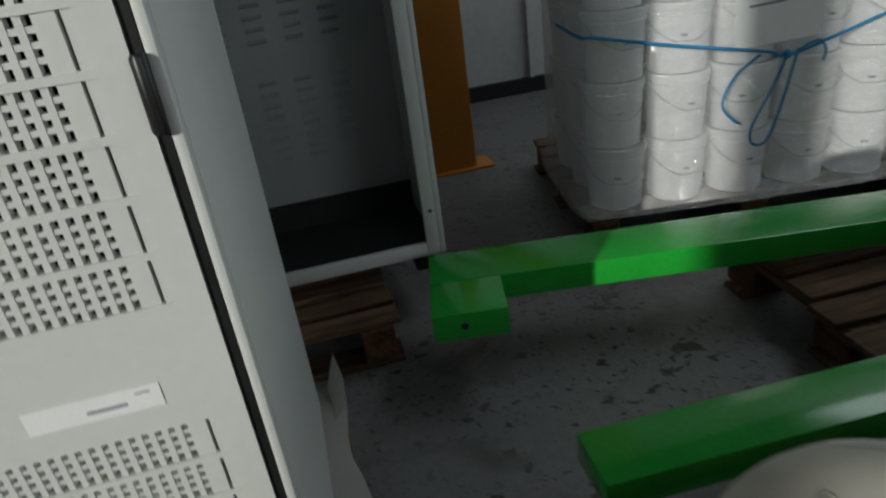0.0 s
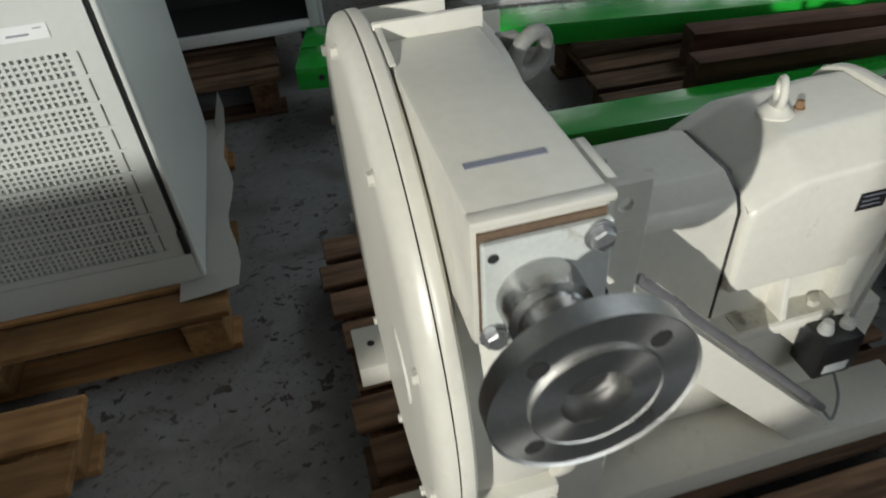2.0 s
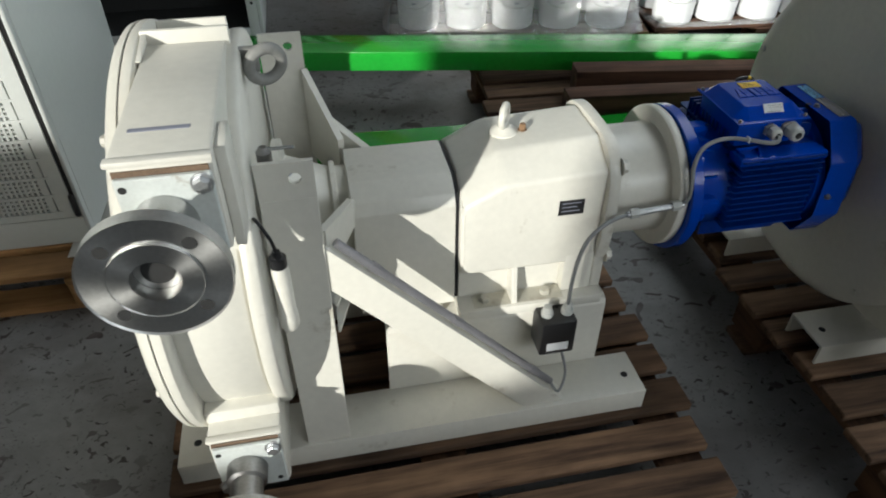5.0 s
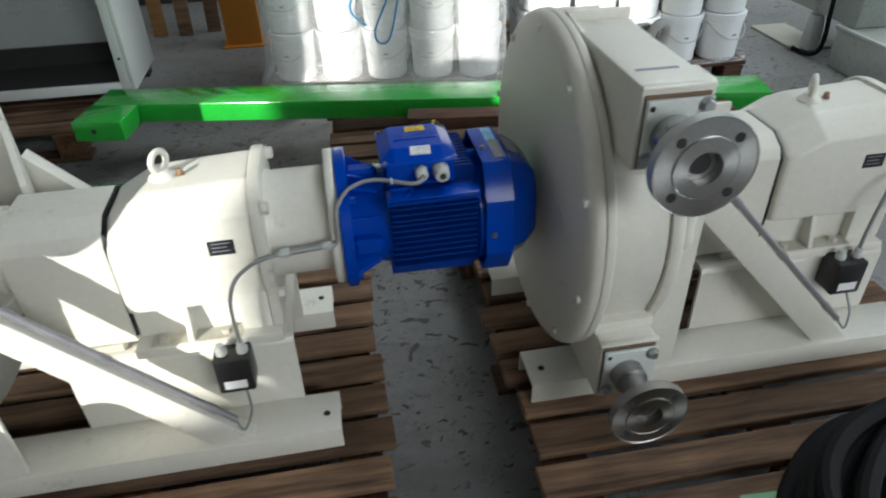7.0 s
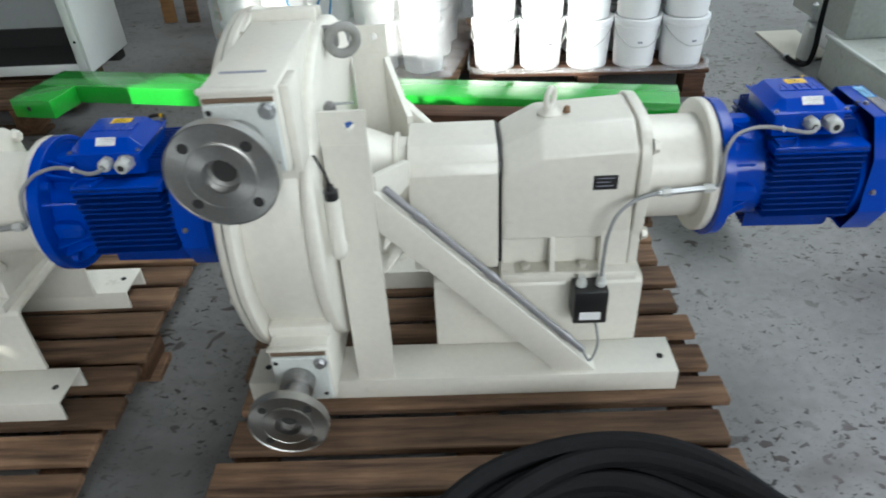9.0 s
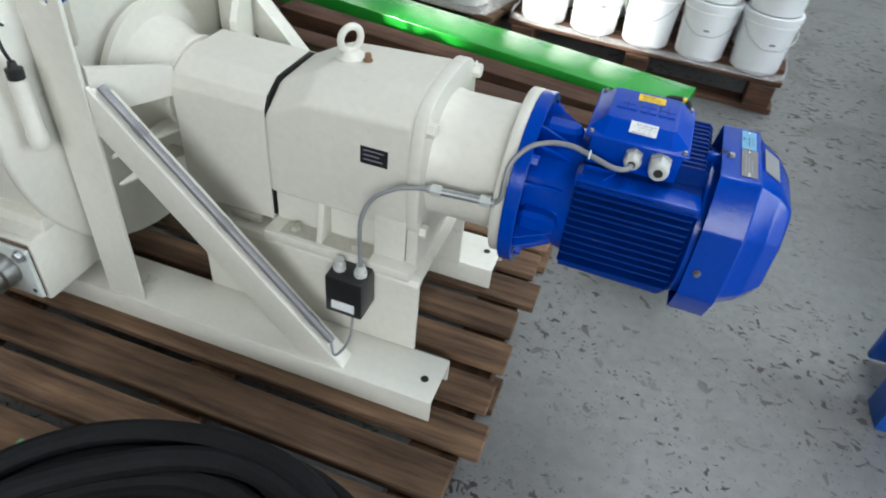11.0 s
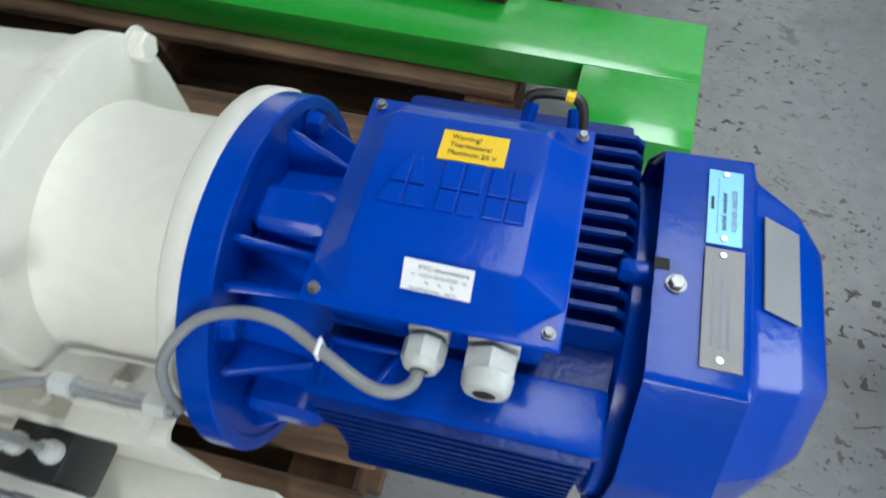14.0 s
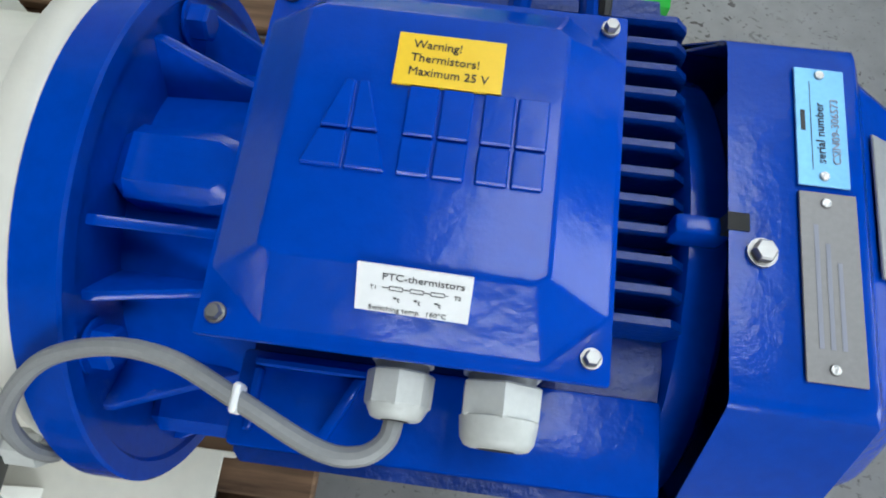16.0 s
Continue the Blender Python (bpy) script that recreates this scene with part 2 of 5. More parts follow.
WHITE_PAPER = shader("white_label_paper", (0.78, 0.79, 0.80), 0.5, vary=0.04, scale=20)
YELLOW = shader("yellow_label", (0.85, 0.55, 0.01), 0.4, vary=0.04, scale=30)
LIGHTBLUE = shader("light_blue_plate", (0.16, 0.42, 0.68), 0.35, 0.3, vary=0.1, scale=30)
ETCHED = shader("etched_metal_plate", (0.20, 0.195, 0.195), 0.5, 0.6, vary=0.12, scale=30)
INK = shader("black_ink", (0.02, 0.02, 0.022), 0.6, vary=0.05)
GREYINK = shader("grey_ink", (0.25, 0.26, 0.32), 0.6, vary=0.05)
PALLET = timber("weathered_pallet_wood", (0.20, 0.12, 0.072), (0.054, 0.032, 0.022), per_object=0.36)
PINE = timber("new_pine_wood", (0.36, 0.20, 0.085), (0.20, 0.105, 0.045))
PINE_Y = timber("new_pine_wood_cross", (0.34, 0.19, 0.08), (0.18, 0.10, 0.042), "y")
SLEEPER = timber("dark_hardwood", (0.15, 0.078, 0.05), (0.06, 0.032, 0.022), per_object=0.12)
BOARD_Y = timber("weathered_wood_cross", (0.13, 0.068, 0.036), (0.05, 0.025, 0.014), "y")
CABINET = shader("light_grey_enamel", (0.60, 0.62, 0.60), 0.35, vary=0.04, scale=4, bump=0.04, bump_scale=200)
CABINET_IN = shader("zinc_grey_panel", (0.40, 0.42, 0.42), 0.45, 0.2, vary=0.06, scale=4)
ORANGE = shader("orange_post_paint", (0.52, 0.20, 0.025), 0.45, vary=0.12, scale=5, dirt=(0.2, 0.09, 0.03), dirt_amount=0.05)
BUCKET = shader("white_bucket_plastic", (0.86, 0.87, 0.88), 0.35, vary=0.03, scale=6)
ROPE = shader("blue_rope", (0.02, 0.20, 0.42), 0.7, vary=0.25, scale=60, bump=0.4, bump_scale=200)
FILM = film_shader()
FLOOR = floor_shader()
PLASTER = shader("wall_panel_paint", (0.62, 0.63, 0.62), 0.6, vary=0.1, scale=1.5, dirt=(0.3, 0.28, 0.25), dirt_amount=0.06)
ROOF = shader("roof_panel_paint", (0.20, 0.205, 0.21), 0.6, vary=0.08, scale=1.5)
FROST = shader("frosted_plastic_sheet", (0.82, 0.83, 0.83), 0.5, vary=0.04, scale=3)
TAPE = shader("masking_paper", (0.70, 0.69, 0.65), 0.7, vary=0.05, scale=8)


# ---- mesh helpers ----
def finish(bm, angle=32):
    bmesh.ops.recalc_face_normals(bm, faces=bm.faces)
    for f in bm.faces:
        f.smooth = True
    for e in bm.edges:
        if len(e.link_faces) == 2 and e.calc_face_angle(0) > radians(angle):
            e.smooth = False


def part(name, bm, material, parent=None, label="", angle=32):
    """Links a bmesh as one mesh object, under a thing or a part."""
    finish(bm, angle)
    me = bpy.data.meshes.new(name)
    bm.to_mesh(me)
    bm.free()
    me.materials.append(material)
    ob = new(name, me)
    if parent:
        ob.parent = parent
    return tagged(ob, label)


def thing(name, label, category, group="", kind="", at=(0, 0, 0), yaw=0.0):
    ob = new(name)
    ob.empty_display_size = 0.05
    ob.matrix_basis = pose(*at, 0, 0, yaw)
    return tagged(ob, label, category, group, kind)


def box(x0, x1, y0, y1, z0, z1, bevel=0.0, bm=None, seg=2):
    own = bm or bmesh.new()
    tmp = bmesh.new() if bm else own
    r = bmesh.ops.create_cube(tmp, size=1.0)
    for v in r["verts"]:
        v.co = Vector(((x0 + x1) / 2 + v.co.x * (x1 - x0), (y0 + y1) / 2 + v.co.y * (y1 - y0), (z0 + z1) / 2 + v.co.z * (z1 - z0)))
    if bevel:
        bmesh.ops.bevel(tmp, geom=tmp.edges[:], offset=bevel, segments=seg, profile=0.5, affect="EDGES")
    if bm:
        merge(own, tmp)
    return own


def merge(bm, other, m=None):
    """Adds another bmesh's faces to bm and frees it."""
    if m is not None:
        other.transform(m)
    vs = [bm.verts.new(v.co) for v in other.verts]
    other.verts.index_update()
    for f in other.faces:
        try:
            bm.faces.new([vs[v.index] for v in f.verts])
        except ValueError:
            pass
    other.free()
    return bm


AXES = {"x": (Vector((1, 0, 0)), Vector((0, 1, 0)), Vector((0, 0, 1))), "y": (Vector((0, 1, 0)), Vector((0, 0, 1)), Vector((1, 0, 0))), "z": (Vector((0, 0, 1)), Vector((1, 0, 0)), Vector((0, 1, 0)))}


def lathe(axis, centre, profile, seg=48, bm=None, a0=0.0, a1=360.0):
    """Turns a profile of (along, radius) round an axis through centre; closed at both ends where the radius is not 0."""
    bm = bm or bmesh.new()
    d, u, v = AXES[axis]
    c = Vector(centre)
    full = abs(a1 - a0) >= 359.9
    n = seg if full else seg + 1
    rings = []
    for s, r in profile:
        rings.append([bm.verts.new(c + d * s + (u * math.cos(a) + v * math.sin(a)) * max(r, 1e-5)) for a in (radians(a0 + (a1 - a0) * k / seg) for k in range(n))])
    for r0, r1 in zip(rings, rings[1:]):
        for k in range(n if full else n - 1):
            bm.faces.new((r0[k], r0[(k + 1) % n], r1[(k + 1) % n], r1[k]))
    bm.faces.new(rings[0][::-1])
    bm.faces.new(rings[-1])
    return bm


def ring(axis, centre, s0, s1, r_in, r_out, seg=48, ease=0.002, bm=None):
    """A flat ring with a bore and eased rims."""
    bm = bm or bmesh.new()
    d, u, v = AXES[axis]
    c = Vector(centre)
    prof = [(s0, r_in), (s0, r_out - ease), (s0 + ease, r_out), (s1 - ease, r_out), (s1, r_out - ease), (s1, r_in)]
    rings = [[bm.verts.new(c + d * s + (u * math.cos(2 * math.pi * k / seg) + v * math.sin(2 * math.pi * k / seg)) * r) for k in range(seg)] for s, r in prof]
    for i in range(len(rings)):
        r0, r1 = rings[i], rings[(i + 1) % len(rings)]
        for k in range(seg):
            bm.faces.new((r0[k], r0[(k + 1) % seg], r1[(k + 1) % seg], r1[k]))
    return bm


def prism(axis, outline, s0, s1, bevel=0.0, bm=None, seg=2):
    """Extrudes an outline of (u, v) along an axis. x: (y, z); y: (x, z); z: (x, y)."""
    own = bmesh.new()
    def at(s, p):
        return {"x": (s, p[0], p[1]), "y": (p[0], s, p[1]), "z": (p[0], p[1], s)}[axis]
    a = [own.verts.new(at(s0, p)) for p in outline]
    b = [own.verts.new(at(s1, p)) for p in outline]
    own.faces.new(a)
    own.faces.new(b[::-1])
    for k in range(len(outline)):
        j = (k + 1) % len(outline)
        own.faces.new((a[k], b[k], b[j], a[j]))
    bmesh.ops.recalc_face_normals(own, faces=own.faces)
    if bevel:
        bmesh.ops.bevel(own, geom=own.edges[:], offset=bevel, segments=seg, profile=0.5, affect="EDGES")
    if bm:
        return merge(bm, own)
    return own


def smooth_line(points, steps=8):
    """A Catmull-Rom line through the points."""
    p = [Vector(q) for q in points]
    p = [p[0] * 2 - p[1]] + p + [p[-1] * 2 - p[-2]]
    out = []
    for i in range(1, len(p) - 2):
        for k in range(steps):
            t = k / steps
            out.append(0.5 * ((2 * p[i]) + (-p[i - 1] + p[i + 1]) * t + (2 * p[i - 1] - 5 * p[i] + 4 * p[i + 1] - p[i + 2]) * t * t + (-p[i - 1] + 3 * p[i] - 3 * p[i + 1] + p[i + 2]) * t ** 3))
    out.append(p[-2])
    return out


def tube(points, radius, seg=10, bm=None, closed=False):
    """A round tube along a line of points."""
    bm = bm or bmesh.new()
    pts = [Vector(p) for p in points]
    n = len(pts)
    rings, up = [], None
    for i, p in enumerate(pts):
        if closed:
            t = (pts[(i + 1) % n] - pts[i - 1]).normalized()
        else:
            t = (pts[min(i + 1, n - 1)] - pts[max(i - 1, 0)]).normalized()
        if up is None:
            up = t.orthogonal().normalized()
        up = (up - t * up.dot(t)).normalized()
        side = t.cross(up)
        rings.append([bm.verts.new(p + (up * math.cos(2 * math.pi * k / seg) + side * math.sin(2 * math.pi * k / seg)) * radius) for k in range(seg)])
    last = n if closed else n - 1
    for i in range(last):
        r0, r1 = rings[i], rings[(i + 1) % n]
        for k in range(seg):
            bm.faces.new((r0[k], r0[(k + 1) % seg], r1[(k + 1) % seg], r1[k]))
    if not closed:
        bm.faces.new(rings[0][::-1])
        bm.faces.new(rings[-1])
    return bm


def hexbolt(axis, centre, size, height, washer=True):
    """A hexagon head on a washer, standing out along the axis (a negative height: the other way)."""
    sgn = 1 if height > 0 else -1
    bm = bmesh.new()
    if washer:
        lathe(axis, centre, [(0, size * 0.72), (sgn * 0.0015, size * 0.72)], 16, bm)
    lathe(axis, centre, [(sgn * 0.0015, size * 0.56), (height * 0.85, size * 0.56), (height, size * 0.47)], 6, bm)
    return bm


def words(body, size, m, material, parent, name="lettering"):
    """Flat lettering on a thing, in the built-in font."""
    cu = bpy.data.curves.new(name, "FONT")
    cu.body, cu.size, cu.resolution_u, cu.extrude = body, size, 2, 0.0001
    tmp = bpy.data.objects.new(name, cu)
    scene.collection.objects.link(tmp)
    bpy.context.view_layer.update()
    me = bpy.data.meshes.new_from_object(tmp.evaluated_get(bpy.context.evaluated_depsgraph_get()))
    bpy.data.objects.remove(tmp)
    me.materials.clear()
    me.materials.append(material)
    ob = new(name, me)
    ob.parent = parent
    ob.matrix_basis = m
    return ob


# ---- the hall ----
def hall():
    bm = box(-11, 7, -5, 9, -0.2, 0.0)
    tagged(part("floor", bm, FLOOR), "worn grey painted concrete floor with chips", "floor", kind="structure")
    t = 0.25
    def wall(name, label, pieces):
        b = bmesh.new()
        for q in pieces:
            box(*q, bm=b)
        tagged(part(name, b, PLASTER), label, "wall", kind="structure")
    lab = "off-white panelled hall wall"
    wall("wall_north", lab, [(-11, 7, 4.6, 4.6 + t, 0, 6)])
    wall("wall_west", lab, [(-11 - t, -11, -5 - t, 4.6 + t, 0, 6)])
    # unseen south wall; its two high openings are cut to shape the sun patches
    s0, s1 = -5 - t, -5
    wall("wall_south", lab + " with unseen high openings that shape the sun patches", [(-11, 7, s0, s1, 0, 2.1), (-11, -7.42, s0, s1, 2.1, 2.75), (-7.42, -6.12, s0, s1, 2.1, 2.2), (-6.12, -0.7, s0, s1, 2.1, 3.75), (2.9, 7, s0, s1, 2.1, 3.75),
         (-11, -9.1, s0, s1, 2.75, 4.2), (-7.58, -7.42, s0, s1, 2.75, 3.75), (-7.58, 7, s0, s1, 3.75, 6), (-11, -7.58, s0, s1, 4.2, 6)])
    # unseen frosted panes beside them, added to go with the south lamp
    pane = thing("window_1", "unseen frosted white plastic panes added behind the south lamp", "window", kind="structure")
    for k in range(4):
        part("pane", box(-0.695 + k * 0.9, 0.19 + k * 0.9, s0 + 0.04, s0 + 0.06, 2.105, 3.745), FROST, pane)
    for k in range(3):
        part("mullion", box(0.19 + k * 0.9, 0.205 + k * 0.9, s0 + 0.02, s0 + 0.09, 2.105, 3.745, 0.003), CABINET, pane)
    # east wall with a gate
    wall("wall_east", lab + " with a wide gate opening", [(7, 7 + t, -5 - t, -1.3, 0, 6), (7, 7 + t, 3.3, 4.6 + t, 0, 6), (7, 7 + t, -1.3, 3.3, 3.8, 6)])
    # unseen roof, left open where the added top lamp hangs
    b = bmesh.new()
    for q in ((-11, 0.75, -5, 4.6, 6, 6.2), (2.85, 7, -5, 4.6, 6, 6.2), (0.75, 2.85, -5, 0.15, 6, 6.2), (0.75, 2.85, 4.25, 4.6, 6, 6.2)):
        box(*q, bm=b)
    tagged(part("ceiling", b, ROOF), "unseen grey sheet roof with an opening at the added top lamp", "ceiling", kind="structure")
    # panel joints on the back wall
    b = bmesh.new()
    for k in range(18):
        x = -4.5 + k * 0.5
        box(x, x + 0.03, 4.572, 4.6, 0.1, 6, bm=b)
    tagged(part("trim", b, PLASTER), "raised vertical ribs of the wall panels", "wall rib", kind="structure")
    tagged(part("baseboard", box(-11, 7, 4.56, 4.6, 0, 0.1), DARKGAP), "dark plinth strip along the wall", "plinth", kind="structure")


hall()


# ---- pallets ----
def pallet(name, label, at, yaw, length, width, height, boards, material, cross, group, jitter=0.02, skip=()):
    """Deck boards along x on three bearers, blocks and foot boards."""
    rng = random.Random(int(length * 1000 + width * 77))
    root = thing(name, label, "pallet", group, at=at, yaw=yaw)
    pitch = width / boards
    th = 0.022
    for k in range(boards):
        if k in skip:
            continue
        w = pitch * rng.uniform(0.72, 0.84)
        y = pitch * (k + 0.5)
        j0, j1 = rng.uniform(-jitter, jitter), rng.uniform(-jitter, jitter)
        bm = box(-length / 2 + j0, length / 2 + j1, -w / 2, w / 2, -th / 2, th / 2, 0.003, seg=1)
        ob = part("deck_board", bm, material, root)
        ob.matrix_basis = pose(0, y, height - th / 2 + rng.uniform(-0.001, 0.001), 0, 0, rng.uniform(-0.35, 0.35))
    for x in (-length / 2 + 0.07, 0, length / 2 - 0.07):
        part("bearer", box(x - 0.05, x + 0.05, 0.005, width - 0.005, height - th - 0.022, height - th - 0.001, 0.002, seg=1), cross, root)
        for y in (0.075, width / 2, width - 0.075):
            part("block", box(x - 0.05, x + 0.05, y - 0.065, y + 0.065, 0.0215, height - th - 0.0225, 0.003, seg=1), cross, root)
    for y in (0.075, width / 2, width - 0.075):
        part("foot_board", box(-length / 2, length / 2, y - 0.05, y + 0.05, 0.0, 0.021, 0.002, seg=1), material, root)
    return root


pallet("pallet", "weathered brown wooden pallet under a cream pump", (-1.87, -0.44, 0), 0.46, 1.13, 1.31, 0.135, 12, PALLET, BOARD_Y, "pump pallets")
pallet("pallet", "weathered brown wooden pallet under the coil of hose", (-0.25, -1.46, 0), 0, 1.15, 1.0, 0.152, 9, PALLET, BOARD_Y, "pump pallets")
pallet("pallet", "weathered brown wooden pallet under the second cream pump", (-0.435, -0.43, 0), 0, 1.13, 1.2, 0.152, 11, PALLET, BOARD_Y, "pump pallets")
pallet("pallet", "clean pine pallet under a perforated cabinet", (-3.27, 0.63, 0), 0, 1.17, 1.0, 0.15, 8, PINE, PINE_Y, "pine pallets", 0.004)
pallet("pallet", "clean pine pallet lying on the bare floor", (-3.6, -0.55, 0), 0, 1.2, 1.05, 0.14, 8, PINE, PINE_Y, "pine pallets", 0.004)
pallet("pallet", "brown pallet under an open grey cabinet", (-3.07, 1.83, 0), 0, 1.2, 0.8, 0.165, 7, PALLET, BOARD_Y, "cabinet pallets", 0.006)


# ---- the hose pump with its blue motor ----
AXY, AXZ = 0.207, 0.605


def rail(root, y0, y1):
    bm = prism("x", [(y0, 0.152), (y0, 0.21), (y1, 0.21), (y1, 0.152), (y1 - 0.007, 0.152), (y1 - 0.007, 0.203), (y0 + 0.007, 0.203), (y0 + 0.007, 0.152)], -0.966, 0.031, 0.0015)
    r = part("base_rail", bm, CREAM, root)
    yc = 0.0 if y0 < 0.1 else 0.426
    for x in (0.0, -0.93):
        part("bolt_hole", lathe("z", (x, yc, 0.2085), [(0, 0.008), (0.0022, 0.008)], 16), DARKGAP, r)


def flange(root, c, r, y_plate, pipe_r, metal=None):
    """A steel pipe stub with a flange that has four bolt holes and a raised face."""
    x, y, z = c
    metal = metal or STEEL
    part("pipe_stub", lathe("y", (x, 0, z), [(y_plate - 0.001, pipe_r * 1.25), (y_plate - 0.03, pipe_r * 1.22), (y_plate - 0.034, pipe_r), (y + 0.017, pipe_r)], 32), metal, root)
    face = TURNED if metal == STEEL else TURNED_DULL
    f = part("pipe_flange", ring("y", (0, 0, 0), y + 0.016, y, pipe_r * 0.9, r, 56), face, root, "turned steel pipe flange")
    f.matrix_basis = Matrix.Translation((x, 0, z))
    part("pipe_bore", lathe("y", (0, 0, 0), [(y + 0.0168, pipe_r * 0.62), (y + 0.0158, pipe_r * 0.60)], 28), DARKGAP, f)
    part("raised_face", ring("y", (0, 0, 0), y + 0.002, y - 0.003, pipe_r * 0.9, r * 0.62, 48, 0.001), face, f)
    part("bore", lathe("y", (0, 0, 0), [(y + 0.0165, pipe_r * 0.89), (y + 0.022, pipe_r * 0.89)], 32), DARKSTEEL, f)
    for k in range(4):
        a = radians(45 + 90 * k)
        part("flange_hole", lathe("y", (math.cos(a) * r * 0.77, 0, math.sin(a) * r * 0.77), [(y + 0.002, 0.0085), (y - 0.0006, 0.0085)], 14), DARKGAP, f)


def port(root, x0, x1, z, y0, y1, up):
    """The squared port of the head with its clamp plate."""
    h = 0.072
    zz = (z - h, z + h + 0.006) if up else (z - h - 0.006, z + h)
    outline = [(y0, zz[0]), (y0, zz[1]), (y1, zz[1]), (y1, zz[0])]
    part("port_lip", box(x0 - 0.001, x1 + 0.001, y0 - 0.006, y0 + 0.010, zz[1] - 0.008, zz[1] + 0.001, 0.003) if up else box(x0 - 0.001, x1 + 0.001, y0 - 0.004, y0 + 0.010, zz[1] - 0.006, zz[1] + 0.001, 0.002), CREAM, root)
    part("port_block", prism("x", outline, x0, x1, 0.007), CREAM, root)
    part("gasket", box(x0 + 0.006, x1 - 0.006, y0 - 0.0035, y0 - 0.0005, z - 0.064, z + 0.064), JOINT, root)
    plate = part("clamp_plate", box(x0 + 0.007, x1 - 0.003, y0 - 0.013, y0 - 0.004, z - 0.062, z + 0.058, 0.002, seg=1), GREYPLATE, root, "grey steel clamp plate")
    xm, dz = (x0 + x1) / 2, 0.045
    part("clamp_bolt", hexbolt("y", (xm + 0.046, y0 - 0.013, z + dz), 0.02, -0.011), ZINC, plate)
    part("clamp_bolt", hexbolt("y", (xm - 0.046, y0 - 0.013, z - dz), 0.02, -0.011), ZINC, plate)
    part("plate_hole", lathe("y", (xm - 0.046, 0, z + dz), [(y0 - 0.012, 0.005), (y0 - 0.0137, 0.005)], 12), DARKGAP, plate)
    part("plate_hole", lathe("y", (xm + 0.046, 0, z - dz), [(y0 - 0.012, 0.005), (y0 - 0.0137, 0.005)], 12), DARKGAP, plate)


def post(root, y, ydir):
    """An upright angle with a lifting hole and its slanting brace."""
    bm = box(-0.708, -0.622, y, y + 0.008, 0.211, 0.810, 0.001, seg=1)
    holed_plate(bm, -0.708, -0.622, 0.810, 0.874, -0.651, 0.846, 0.0095, y, y + 0.008)
    box(-0.708, -0.700, y + 0.008, y + 0.045, 0.211, 0.80, bm=bm)
    part("upright", bm, CREAM, root)
    bm = prism("y", [(-0.6215, 0.705), (-0.6215, 0.615), (-0.25, 0.2105), (-0.158, 0.2105)], y + 0.004, y + 0.010, 0.001)
    prism("y", [(-0.6215, 0.705), (-0.6215, 0.696), (-0.166, 0.2105), (-0.158, 0.2105)], y + 0.0095, y + 0.046, 0.001, bm=bm)
    part("brace", bm, CREAM, root)


def holed_plate(bm, x0, x1, z0, z1, cx, cz, radius, y0, y1):
    """Adds an upright plate with a round hole through it."""
    n = 24
    def rim(a):
        c, q = math.cos(a), math.sin(a)
        k = min((x1 - cx) / c if c > 1e-6 else (x0 - cx) / c if c < -1e-6 else 9, (z1 - cz) / q if q > 1e-6 else (z0 - cz) / q if q < -1e-6 else 9)
        return cx + c * k, cz + q * k
    angles = sorted([2 * math.pi * k / n for k in range(n)] + [math.atan2(z - cz, x - cx) % (2 * math.pi) for x in (x0, x1) for z in (z0, z1)])
    loops = []
    for y in (y0, y1):
        loops.append([bm.verts.new((rim(a)[0], y, rim(a)[1])) for a in angles])
        loops.append([bm.verts.new((cx + math.cos(a) * radius, y, cz + math.sin(a) * radius)) for a in angles])
    for a, b in ((0, 1), (1, 3), (3, 2), (2, 0)):
        for k in range(len(angles)):
            j = (k + 1) % len(angles)
            bm.faces.new((loops[a][k], loops[a][j], loops[b][j], loops[b][k]))


